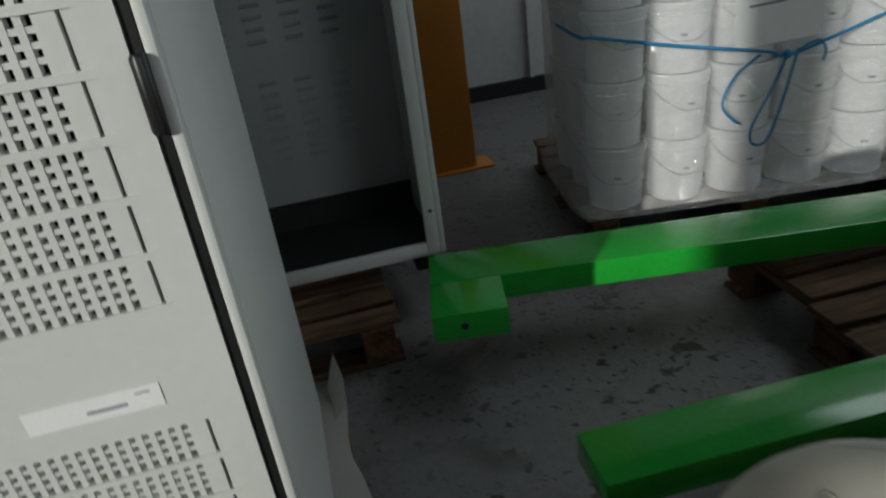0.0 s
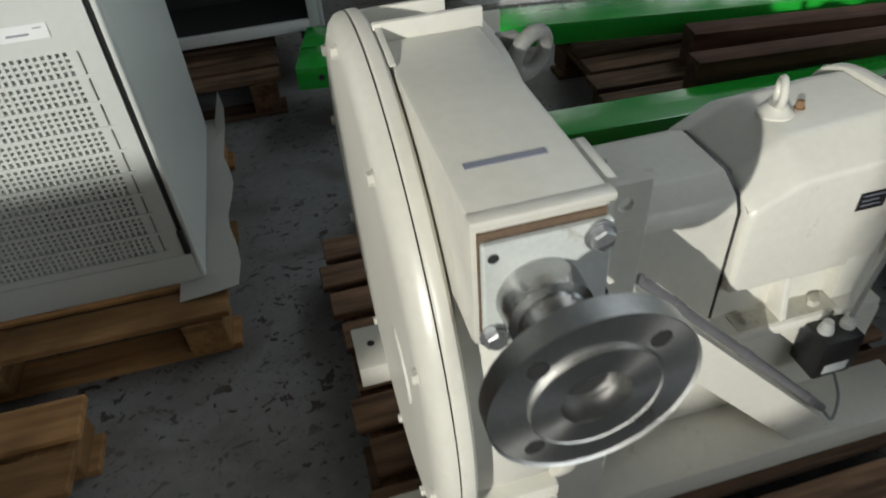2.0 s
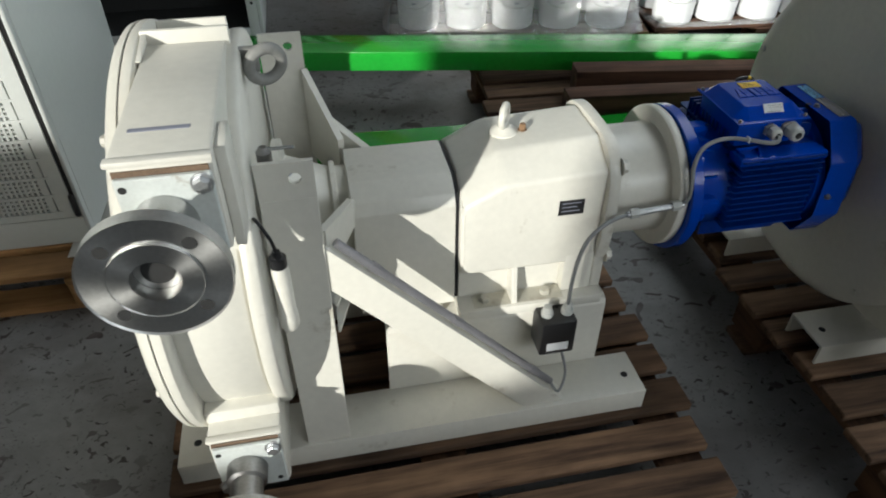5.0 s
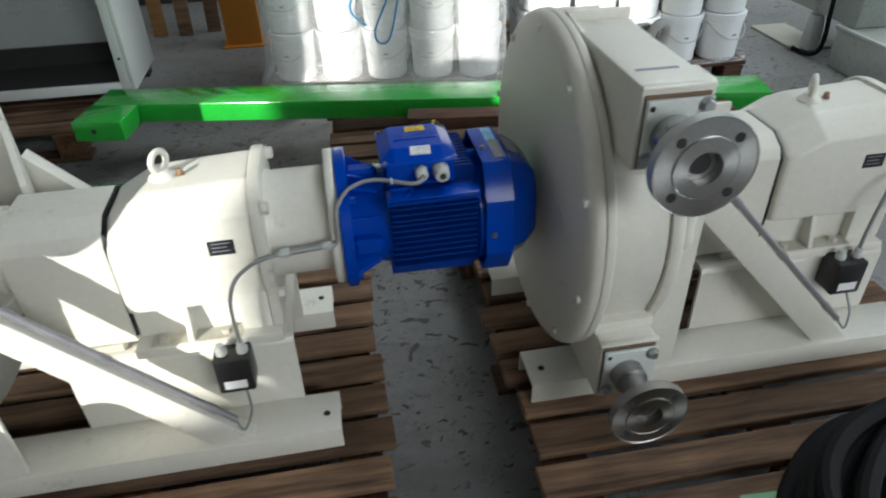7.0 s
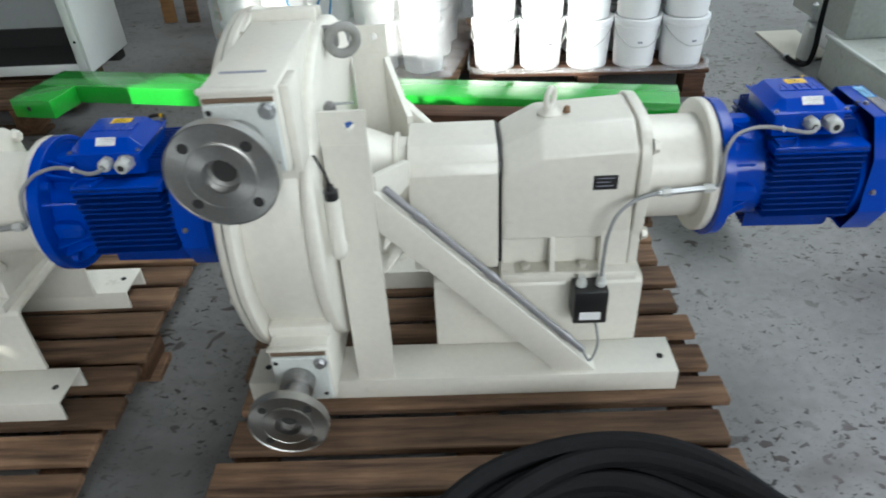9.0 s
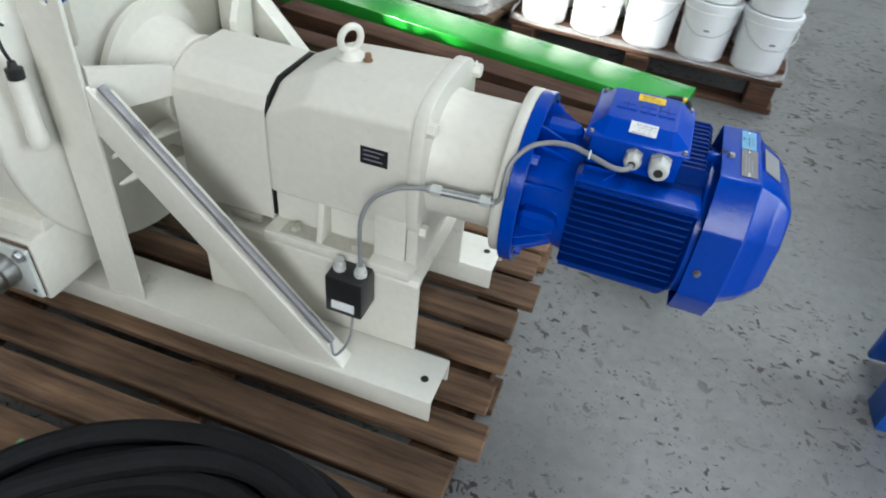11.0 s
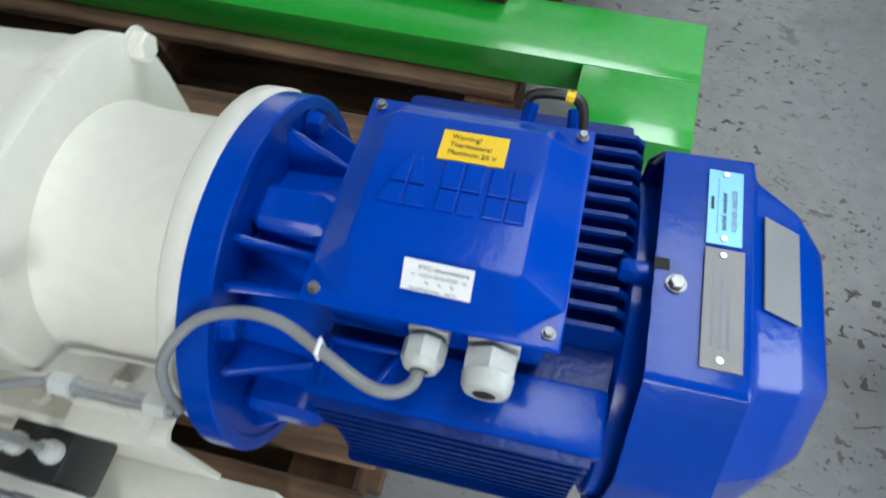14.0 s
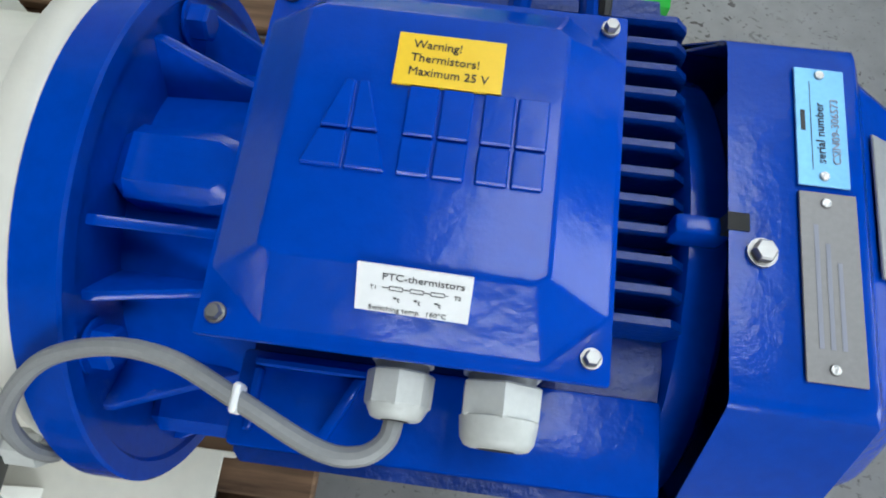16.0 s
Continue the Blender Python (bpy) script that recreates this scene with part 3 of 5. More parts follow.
def pump():
    root = thing("hose_pump", "cream hose pump with gearbox and blue motor on a pallet", "pump", "hose pumps")
    rail(root, -0.052, 0.065)
    rail(root, 0.361, 0.478)
    # pedestal: a bent plate
    o = [(0.06, 0.211), (0.06, 0.385), (0.066, 0.396), (0.077, 0.4), (0.337, 0.4), (0.348, 0.396), (0.354, 0.385), (0.354, 0.211), (0.345, 0.211), (0.345, 0.383), (0.337, 0.391), (0.077, 0.391), (0.069, 0.383), (0.069, 0.211)]
    part("pedestal", prism("x", o, -0.525, -0.048, 0.0008), CREAM, root)
    part("pedestal_seat", box(-0.47, -0.40, 0.085, 0.33, 0.401, 0.418, 0.003, seg=1), DUSTY, root)
    # gearbox
    bm = bmesh.new()
    rings_ = []
    def sect(x, hw, zt, zs, zb=0.5, ch=0.066):
        return [(x, AXY - hw, zb), (x, AXY - hw, zs), (x, AXY - hw + ch, zt), (x, AXY + hw - ch, zt), (x, AXY + hw, zs), (x, AXY + hw, zb)]
    secs = [sect(-0.368, 0.124, 0.697, 0.648), sect(-0.360, 0.129, 0.703, 0.664), sect(-0.285, 0.13, 0.743, 0.703), sect(-0.1, 0.13, 0.754, 0.712), sect(-0.085, 0.13, 0.754, 0.712)]
    for sct in secs:
        rings_.append([bm.verts.new(p) for p in sct])
    for a, b in zip(rings_, rings_[1:]):
        for k in range(6):
            bm.faces.new((a[k], a[(k + 1) % 6], b[(k + 1) % 6], b[k]))
    bm.faces.new(rings_[0])
    bm.faces.new(rings_[-1][::-1])
    bmesh.ops.recalc_face_normals(bm, faces=bm.faces)
    bmesh.ops.bevel(bm, geom=[e for e in bm.edges if e.calc_face_angle(0) > 0.3], offset=0.008, segments=3, profile=0.5, affect="EDGES")
    body = part("gearbox", bm, CREAM, root, "cream cast gearbox housing", angle=40)
    part("gearbox_web", box(-0.366, -0.09, 0.1, 0.314, 0.423, 0.505), CREAM, root)
    part("gearbox_foot", box(-0.372, -0.066, 0.05, 0.364, 0.4005, 0.424, 0.004), CREAM, root)
    for y0, y1 in ((0.056, 0.0985), (0.3155, 0.358)):
        near = y0 < 0.2
        for x0, x1 in ((-0.262, -0.25),):
            o = [(0.058, 0.4235), (0.076, 0.506), (0.105, 0.506), (0.105, 0.4235)] if near else [(0.356, 0.4235), (0.338, 0.506), (0.309, 0.506), (0.309, 0.4235)]
            part("foot_rib", prism("x", o, x0, x1, 0.001), CREAM, root)
        ya, yb = (0.0765, 0.11) if near else (0.304, 0.3375)
        part("gearbox_leg", box(-0.150, -0.0865, ya, yb, 0.4245, 0.52, 0.003), CREAM, root)
        for x in (-0.315, -0.185):
            part("foot_bolt", hexbolt("z", (x, (y0 + y1) / 2, 0.424), 0.02, 0.012), DUSTY, root)
        part("plate_dust", box(-0.34, -0.15, y0 + 0.002, y1 - 0.002, 0.4242, 0.4252), DUSTY, root)
    o = []
    for k in range(40):
        a = 2 * math.pi * k / 40
        o.append((AXY + 0.144 * math.copysign(abs(math.cos(a)) ** 0.6, math.cos(a)), 0.61 + 0.152 * math.copysign(abs(math.sin(a)) ** 0.6, math.sin(a))))
    part("gearbox_flange", prism("x", o, -0.086, -0.062, 0.003), CREAM, root)
    part("gearbox_end_plate", box(-0.0855, -0.0625, 0.0775, 0.3365, 0.4245, 0.56, 0.004), CREAM, root)
    for sy in (-1, 1):
        for z in (0.715, 0.505):
            part("flange_bolt", hexbolt("x", (-0.062, AXY + sy * 0.122, z), 0.024, 0.014), CREAM, root)
    part("name_plate", box(-0.178, -0.127, 0.0755, 0.0768, 0.6235, 0.6575, 0.0004, seg=1), BLACK, root, "small black name plate with tiny print")
    np_ = root.children[-1]
    for k, w in enumerate((0.038, 0.03, 0.036)):
        part("print_line", box(-0.172, -0.172 + w, 0.0750, 0.0754, 0.650 - k * 0.009, 0.652 - k * 0.009), GREYINK, np_)
    # eye bolt
    ey = part("eye_bolt", lathe("z", (-0.258, AXY, 0.735), [(0, 0.028), (0.012, 0.028), (0.016, 0.022), (0.024, 0.014)], 24), CREAM, root)
    circ = [(-0.258 + math.cos(a) * 0.021 * 0.5, AXY + math.cos(a) * 0.021 * 0.87, 0.778 + math.sin(a) * 0.021) for a in (2 * math.pi * k / 28 for k in range(28))]
    part("eye_ring", tube(circ, 0.0065, 10, closed=True), CREAM, ey)
    part("vent_plug", hexbolt("z", (-0.222, AXY - 0.006, 0.748), 0.012, 0.013), RUST, root, "small rusty vent plug")
    # black seal and the arched coupling guard
    def arch(hw, zc, zb):
        zt = zc + hw
        return [(AXY - hw, zb), (AXY - hw, zt - 0.046), (AXY - hw + 0.012, zt - 0.022), (AXY - hw + 0.05, zt), (AXY + hw - 0.05, zt), (AXY + hw - 0.012, zt - 0.022), (AXY + hw, zt - 0.046), (AXY + hw, zb)]
    part("seal_strip", prism("x", arch(0.1095, 0.594, 0.43), -0.3744, -0.3685), BLACK, root)
    part("coupling_guard", prism("x", arch(0.111, 0.594, 0.415), -0.568, -0.3745, 0.003), CREAM, root, angle=18)
    for z in (0.50, 0.56):
        part("housing_fin", prism("z", [(-0.618, -0.030), (-0.614, -0.030), (-0.5685, 0.112), (-0.5685, 0.125), (-0.618, 0.125)], z, z + 0.006, 0.001), CREAM, root)
    part("bearing_housing", lathe("x", (0, AXY, AXZ), [(-0.70, 0.15), (-0.685, 0.15), (-0.68, 0.118), (-0.62, 0.095), (-0.60, 0.088), (-0.5675, 0.088)], 40), CREAM, root)
    part("housing_collar", ring("x", (0, AXY, AXZ), -0.60, -0.588, 0.085, 0.098, 40), CREAM, root)
    # braces of the head
    for y in (-0.046, 0.456):
        post(root, y, 1)
    for y0, y1, d in ((-0.034, 0.104, 0.006), (0.450, 0.310, -0.006)):
        bm = bmesh.new()
        a = [(-0.618, y0, 0.735), (-0.562, y1, 0.695), (-0.562, y1, 0.64), (-0.618, y0, 0.65)] if y0 < 0 else [(-0.618, y0, 0.80), (-0.562, y1, 0.705), (-0.562, y1, 0.60), (-0.618, y0, 0.60)]
        va = [bm.verts.new(p) for p in a]
        vb = [bm.verts.new((p[0] - 0.012, p[1] + d, p[2])) for p in a]
        bm.faces.new(va)
        bm.faces.new(vb[::-1])
        for k in range(4):
            bm.faces.new((va[k], vb[k], vb[(k + 1) % 4], va[(k + 1) % 4]))
        part("gusset", bm, CREAM, root)
    # sensor cable in a steel pipe along the brace
    part("conduit", tube([(-0.604, -0.026, 0.704), (-0.190, -0.026, 0.263)], 0.0078, 12), CONDUIT, root, "thin steel conduit along the brace")
    for f in (0.15, 0.5, 0.9):
        c = Vector((-0.604, -0.026, 0.704)).lerp(Vector((-0.190, -0.026, 0.263)), f)
        d = Vector((0.413, 0, -0.441)).normalized() * 0.012
        part("conduit_clip", tube([c - d, c + d], 0.0095, 8), CONDUIT, root)
    # head
    part("head_housing", lathe("x", (0, AXY, AXZ), [(-0.864, 0.338), (-0.855, 0.345), (-0.75, 0.345), (-0.742, 0.338)], 72), CREAM, root, angle=50)
    part("head_back_plate", lathe("x", (0, AXY, AXZ), [(-0.742, 0.352), (-0.737, 0.355), (-0.722, 0.355), (-0.717, 0.350)], 72), CREAM, root, angle=50)
    part("head_ring", lathe("x", (0, AXY, AXZ), [(-0.8835, 0.376), (-0.880, 0.379), (-0.868, 0.379), (-0.864, 0.374)], 80), CREAM, root, angle=50)
    part("ring_joint", lathe("x", (0, AXY, AXZ), [(-0.8855, 0.374), (-0.8833, 0.374)], 72), DARKGAP, root)
    cover = part("head_cover", lathe("x", (0, AXY, AXZ), [(-0.911, 0.0), (-0.911, 0.335), (-0.909, 0.352), (-0.904, 0.366), (-0.896, 0.375), (-0.8857, 0.378)], 96), CREAM, root, "round cream front cover", angle=60)
    for k in range(10):
        a = radians(36 * k + 14)
        part("cover_bolt", hexbolt("x", (-0.9085, AXY + math.cos(a) * 0.345, AXZ + math.sin(a) * 0.345), 0.015, -0.008), CREAM, cover)
    part("cover_window", lathe("x", (0, AXY - 0.19, AXZ), [(-0.914, 0.05), (-0.9105, 0.053)], 32), CREAM, cover)
    # upper and lower port
    port(root, -0.861, -0.737, 0.892, -0.166, 0.196, True)
    port(root, -0.861, -0.737, 0.342, -0.157, 0.12, False)
    flange(root, (-0.805, -0.292, 0.887), 0.084, -0.179, 0.031)
    flange(root, (-0.804, -0.291, 0.341), 0.078, -0.170, 0.028, DARKSTEEL)
    # slanted cheeks between ports and ring
    part("port_rib", box(-0.8635, -0.745, 0.325, 0.334, 0.90, 0.960, 0.003), CREAM, root)
    part("port_rib", box(-0.866, -0.731, 0.1965, 0.207, 0.90, 0.990, 0.003), CREAM, root)
    part("port_cheek", prism("x", [(0.120, 0.9705), (0.120, 0.973), (0.196, 0.986), (0.196, 0.9705)], -0.8635, -0.856, 0.001), CREAM, root)
    part("port_ledge", box(-0.863, -0.735, -0.12, 0.0, 0.41, 0.44, 0.006), CREAM, root)
    part("port_face", box(-0.861, -0.739, -0.095, 0.10, 0.41, 0.84, 0.004), CREAM, root)
    part("brand_bar", box(-0.843, -0.767, -0.098, -0.089, 0.9695, 0.9708), GREYINK, root, "small dark grey lettering bar")
    part("plate_edge", box(-0.737, -0.722, -0.145, -0.075, 0.81, 0.965, 0.003), CREAM, root)
    # grease cylinder, level sensor and lifting ring at the back of the head
    part("grease_cylinder", lathe("z", (-0.692, -0.100, 0), [(0.60, 0.012), (0.61, 0.0165), (0.63, 0.0165), (0.635, 0.0145), (0.72, 0.0145), (0.73, 0.012)], 20), CREAM, root)
    part("cylinder_nipple", lathe("z", (-0.692, -0.100, 0), [(0.73, 0.0135), (0.746, 0.0135), (0.748, 0.008), (0.758, 0.006)], 14), BLACK, root)
    part("sensor_lead", tube(smooth_line([(-0.692, -0.1, 0.756), (-0.697, -0.104, 0.785), (-0.712, -0.09, 0.808), (-0.72, -0.07, 0.80)]), 0.003, 6), BLACK, root)
    part("rear_cylinder", lathe("z", (-0.695, 0.02, 0), [(0.74, 0.014), (0.75, 0.0165), (0.82, 0.0165), (0.83, 0.010)], 18), DUSTY, root)
    part("rear_valve", lathe("z", (-0.695, 0.02, 0), [(0.829, 0.011), (0.842, 0.012), (0.858, 0.012), (0.866, 0.006)], 12), DARKSTEEL, root)
    part("valve_lever", tube([(-0.70, 0.02, 0.862), (-0.648, 0.012, 0.866)], 0.0028, 8), ZINC, root)
    circ = [(-0.680 + math.cos(a) * 0.030 * 0.85, 0.172 + math.cos(a) * 0.030 * 0.5 - math.sin(a) * 0.008, 0.932 + math.sin(a) * 0.029) for a in (2 * math.pi * k / 32 for k in range(32))]
    part("lifting_ring", tube(circ, 0.0098, 12, closed=True), GREYDUST, root, "dust-grey lifting ring")
    part("ring_lug", box(-0.728, -0.690, 0.178, 0.196, 0.915, 0.957, 0.004), GREYDUST, root)
    bm = box(-0.021, 0.021, -0.001, 0.001, -0.008, 0.008)
    bm.transform(pose(-0.672, -0.004, 0.826, 0, -35, 12))
    part("blue_tag", bm, BLUE_STEEL, root, "small blue tag")
    # lantern
    part("motor_lantern", lathe("x", (0, AXY, AXZ), [(-0.0625, 0.118), (-0.05, 0.115), (0.056, 0.115), (0.064, 0.118)], 56), CREAM, root, angle=50)
    part("lantern_flange", lathe("x", (0, AXY, AXZ), [(0.064, 0.147), (0.066, 0.149), (0.082, 0.149), (0.0845, 0.147)], 64), CREAM, root, angle=50)
    motor(root)
    # junction box
    jb = part("junction_box", box(-0.213, -0.137, -0.004, 0.0595, 0.320, 0.411, 0.005), BLACK, root, "black junction box")
    part("box_label", box(-0.199, -0.152, -0.0052, -0.0044, 0.333, 0.355), WHITE_PAPER, jb)
    for x in (-0.195, -0.152):
        part("box_gland", lathe("z", (x, 0.025, 0.411), [(0, 0.0125), (0.01, 0.0125), (0.012, 0.010), (0.024, 0.0085)], 12), GLAND, jb)
    part("lead", tube(smooth_line([(-0.152, 0.025, 0.430), (-0.153, 0.022, 0.49), (-0.149, 0.02, 0.55), (-0.132, 0.028, 0.592), (-0.10, 0.04, 0.614), (-0.07, 0.05, 0.62), (-0.043, 0.056, 0.622)]), 0.0042, 8), CABLE, root)
    part("brace_lead", tube(smooth_line([(-0.16, 0.01, 0.322), (-0.155, -0.02, 0.275), (-0.175, -0.042, 0.244), (-0.192, -0.026, 0.265)]), 0.003, 6), CABLE, root)
    bolt = part("clamp_rod", tube([(-0.045, 0.056, 0.622), (0.070, 0.056, 0.631)], 0.0066, 12), ZINC, root, "galvanised cable conduit under the lantern")
    for x in (-0.03, 0.055):
        part("rod_nut", tube([(x - 0.009, 0.056, 0.6253 + x * 0.078), (x + 0.009, 0.056, 0.6267 + x * 0.078)], 0.0102, 6), GLAND, bolt)
    return root




def motor(root):
    """The finned flange motor: flange, ribbed end shield, finned frame, terminal box, fan cover."""
    y, z = AXY - 0.008, AXZ - 0.002
    mo = part("motor_frame", lathe("x", (0, y, z), [(0.104, 0.100), (0.160, 0.103), (0.176, 0.108), (0.186, 0.110), (0.365, 0.110), (0.37, 0.105)], 64), BLUE, root, "blue enamelled finned motor frame", angle=50)
    part("motor_flange", lathe("x", (0, y, z), [(0.085, 0.1525), (0.0865, 0.154), (0.1075, 0.154), (0.109, 0.1525), (0.109, 0.143), (0.1065, 0.141), (0.1065, 0.095)], 96), BLUE, root, angle=28)
    for k in range(4):
        a = radians(45 + 90 * k)
        part("flange_nut", hexbolt("x", (0.1085, y + math.cos(a) * 0.130, z + math.sin(a) * 0.130), 0.019, 0.012), BLUE, root)
    for k in range(12):
        a = radians((18, 33, 62)[k % 3] + 90 * (k // 3))
        bm = prism("y", [(0.106, 0.085), (0.106, 0.134), (0.111, 0.134), (0.166, 0.106), (0.172, 0.098)], -0.0026, 0.0026, 0.001)
        bm.transform(Matrix.Translation((0, y, z)) @ Matrix.Rotation(a, 4, "X"))
        part("shield_rib", bm, BLUE, root)
    for k in range(4):
        side = ((0.107, 0.019), (0.158, 0.019), (0.172, 0.010))
        o = [(p, -w) for p, w in side] + [(p, w) for p, w in reversed(side)]
        bm = prism("z", o, 0.09, 0.124, 0.007, seg=1)
        bm.transform(Matrix.Translation((0, y, z)) @ Matrix.Rotation(radians(90 * k + 3), 4, "X"))
        part("bolt_boss", bm, BLUE, root)
    # cooling fins, upright on top and bottom, level at the sides
    for k in range(15):
        d = -0.098 + k * 0.014
        for s in (-1, 1):
            h0 = math.sqrt(0.112 ** 2 - d * d) - 0.004
            tip = 0.134 if abs(d) > 0.05 else 0.128
            if d < -0.062:
                continue
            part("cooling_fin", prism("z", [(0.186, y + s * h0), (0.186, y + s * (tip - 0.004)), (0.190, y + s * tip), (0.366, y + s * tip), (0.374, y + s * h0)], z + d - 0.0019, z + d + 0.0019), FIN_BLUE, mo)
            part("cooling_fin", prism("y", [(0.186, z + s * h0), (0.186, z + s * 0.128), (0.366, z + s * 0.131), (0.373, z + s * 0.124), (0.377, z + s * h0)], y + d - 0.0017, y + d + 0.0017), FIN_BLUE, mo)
    part("end_shield", lathe("x", (0, y, z), [(0.3705, 0.108), (0.373, 0.122), (0.3755, 0.1265), (0.392, 0.1265), (0.396, 0.122), (0.41, 0.09)], 64), BLUE, root, angle=40)
    part("fin_skirt", box(0.182, 0.372, y - 0.128, y - 0.085, z + 0.088, z + 0.104, 0.003), BLUE, mo)
    # raised frame on the near skirt
    zs = z + 0.104
    part("skirt_frame", box(0.190, 0.240, 0.106, 0.110, zs - 0.002, zs + 0.006, 0.001, seg=1), BLUE, mo)
    part("skirt_frame", box(0.190, 0.194, 0.078, 0.1055, zs - 0.002, zs + 0.006, 0.001, seg=1), BLUE, mo)
    part("skirt_frame", prism("z", [(0.240, 0.1055), (0.235, 0.1055), (0.222, 0.078), (0.227, 0.078)], zs - 0.002, zs + 0.006, 0.0008), BLUE, mo)
    # terminal box
    part("terminal_base", box(0.188, 0.328, 0.1175, 0.262, 0.71, 0.7605, 0.005), BLUE, root)
    bm = bmesh.new()
    lo = [(0.179, 0.108), (0.335, 0.108), (0.335, 0.270), (0.179, 0.270)]
    bot = [bm.verts.new((*p, 0.761)) for p in lo]
    rim = [bm.verts.new((*p, 0.765)) for p in lo]
    cut = [bm.verts.new((*p, 0.7652)) for p in ((0.181, 0.134), (0.205, 0.113), (0.309, 0.113), (0.333, 0.134), (0.333, 0.246), (0.309, 0.266), (0.205, 0.266), (0.181, 0.246))]
    top = [bm.verts.new((*p, 0.787)) for p in ((0.203, 0.139), (0.209, 0.137), (0.302, 0.137), (0.307, 0.140), (0.307, 0.240), (0.302, 0.243), (0.209, 0.243), (0.203, 0.240))]
    bm.faces.new(bot[::-1])
    for k in range(4):
        bm.faces.new((bot[k], bot[(k + 1) % 4], rim[(k + 1) % 4], rim[k]))
        bm.faces.new((rim[k], cut[(2 * k + 1) % 8], cut[2 * k]))
        bm.faces.new((rim[k], rim[(k + 1) % 4], cut[(2 * k + 2) % 8], cut[2 * k + 1]))
    for k in range(8):
        bm.faces.new((cut[k], cut[(k + 1) % 8], top[(k + 1) % 8], top[k]))
    bm.faces.new(top)
    bmesh.ops.recalc_face_normals(bm, faces=bm.faces)
    bmesh.ops.bevel(bm, geom=[e for e in bm.edges if e.calc_face_angle(0) > 0.25], offset=0.0016, segments=2, profile=0.5, affect="EDGES")
    lid = part("terminal_lid", bm, BLUE_LID, root, "blue bevelled terminal box lid with raised emblem", angle=25)
    for x, yy in ((0.187, 0.1165), (0.327, 0.1175), (0.187, 0.262), (0.327, 0.262)):
        part("lid_screw", hexbolt("z", (x, yy, 0.7655), 0.0056, 0.005), DARKSTEEL, lid)
    # raised emblem in three blocks, each split by a cross
    zt = 0.7875
    def piece(pts):
        part("emblem", prism("z", pts, zt - 0.002, zt + 0.0017, 0.0007, None, 1), BLUE_LID, lid)
    g = 0.0006
    yb, ym, yt = 0.1715, 0.187, 0.2085
    for x0, x1, s0, s1 in ((0.2115, 0.2435, 0.007, 0.0045), (0.2475, 0.2725, 0.0, 0.0), (0.2765, 0.3015, 0.0, 0.0)):
        xm = (x0 + x1) / 2
        piece([(x0, yb), (xm - g, yb), (xm - g, ym - g), (x0 + s0 * 0.71, ym - g)])
        piece([(xm + g, yb), (x1, yb), (x1 - s0 * 0.71, ym - g), (xm + g, ym - g)])
        piece([(x0 + s0 * 0.71, ym + g), (xm - g, ym + g), (xm - g, yt), (x0 + s0 + s1, yt)])
        piece([(xm + g, ym + g), (x1 - s0 * 0.71, ym + g), (x1 - s0 - s1, yt), (xm + g, yt)])
    # yellow warning label
    lb = part("warning_label", box(0.2405, 0.2825, 0.2090, 0.2320, 0.7876, 0.7888), YELLOW, lid, "yellow thermistor warning label")
    for k, s in enumerate(("Warning!", "Thermistors!", "Maximum 25 V")):
        words(s, 0.0051, pose(0.2465 - 0.0003 * k, 0.2255 - k * 0.0061, 0.7891, 0, 0, -1.5), INK, lb)
    # white thermistor label on the near slope
    slope = math.degrees(math.atan2(0.0218, 0.024))
    m = pose(0.2385, 0.1195, 0.7724, slope, 0, -1.0)
    bm = box(0, 0.050, 0.001, 0.0265, -0.0002, 0.0012)
    wl = part("thermistor_label", bm, WHITE_PAPER, lid, "white printed thermistor label")
    wl.matrix_basis = m @ Matrix.Translation((0.001, 0.0045, 0)) @ Matrix.Diagonal((0.82, 0.72, 0.84, 1))
    words("PTC-thermistors", 0.0052, pose(0.011, 0.0193, 0.0015), INK, wl)
    words("Switching temp.  160°C", 0.0036, pose(0.006, 0.0022, 0.0015), INK, wl)
    words("T1", 0.003, pose(0.006, 0.0135, 0.0015), INK, wl)
    words("T2", 0.003, pose(0.0425, 0.0135, 0.0015), INK, wl)
    for k in range(3):
        xx = 0.0145 + k * 0.009
        b2 = bmesh.new()
        for q in ((xx, xx + 0.006, 0.0137, 0.0140), (xx, xx + 0.006, 0.0157, 0.0160), (xx, xx + 0.0003, 0.0137, 0.0160), (xx + 0.0057, xx + 0.006, 0.0137, 0.0160), (xx - 0.003, xx, 0.01475, 0.01505), (xx + 0.006, xx + 0.0075, 0.01475, 0.01505)):
            box(*q, 0.0012, 0.0015, bm=b2)
        part("resistor_symbol", b2, INK, wl)
        words("*t", 0.004, pose(xx + 0.002, 0.0078, 0.0015), INK, wl)
    # cable glands and the bent lead
    for x, r, ln in ((0.2575, 0.0125, 0.030), (0.2975, 0.0158, 0.036)):
        gl = part("cable_gland", lathe("y", (x, 0, 0.743), [(0.1180, r * 1.10), (0.1170, r * 1.14), (0.1110, r * 1.14), (0.1100, r * 1.08)], 6), GLAND, root, "grey plastic cable gland", angle=20)
        part("gland_thread", lathe("y", (x, 0, 0.743), [(0.1100, r * 0.86), (0.1068, r * 0.86)], 20), CABLE, gl)
        part("gland_nut", lathe("y", (x, 0, 0.743), [(0.1068, r * 1.0), (0.1060, r * 1.08), (0.0940, r * 1.06), (0.0930, r * 1.0)], 8 if r < 0.014 else 6), GLAND, gl, angle=20)
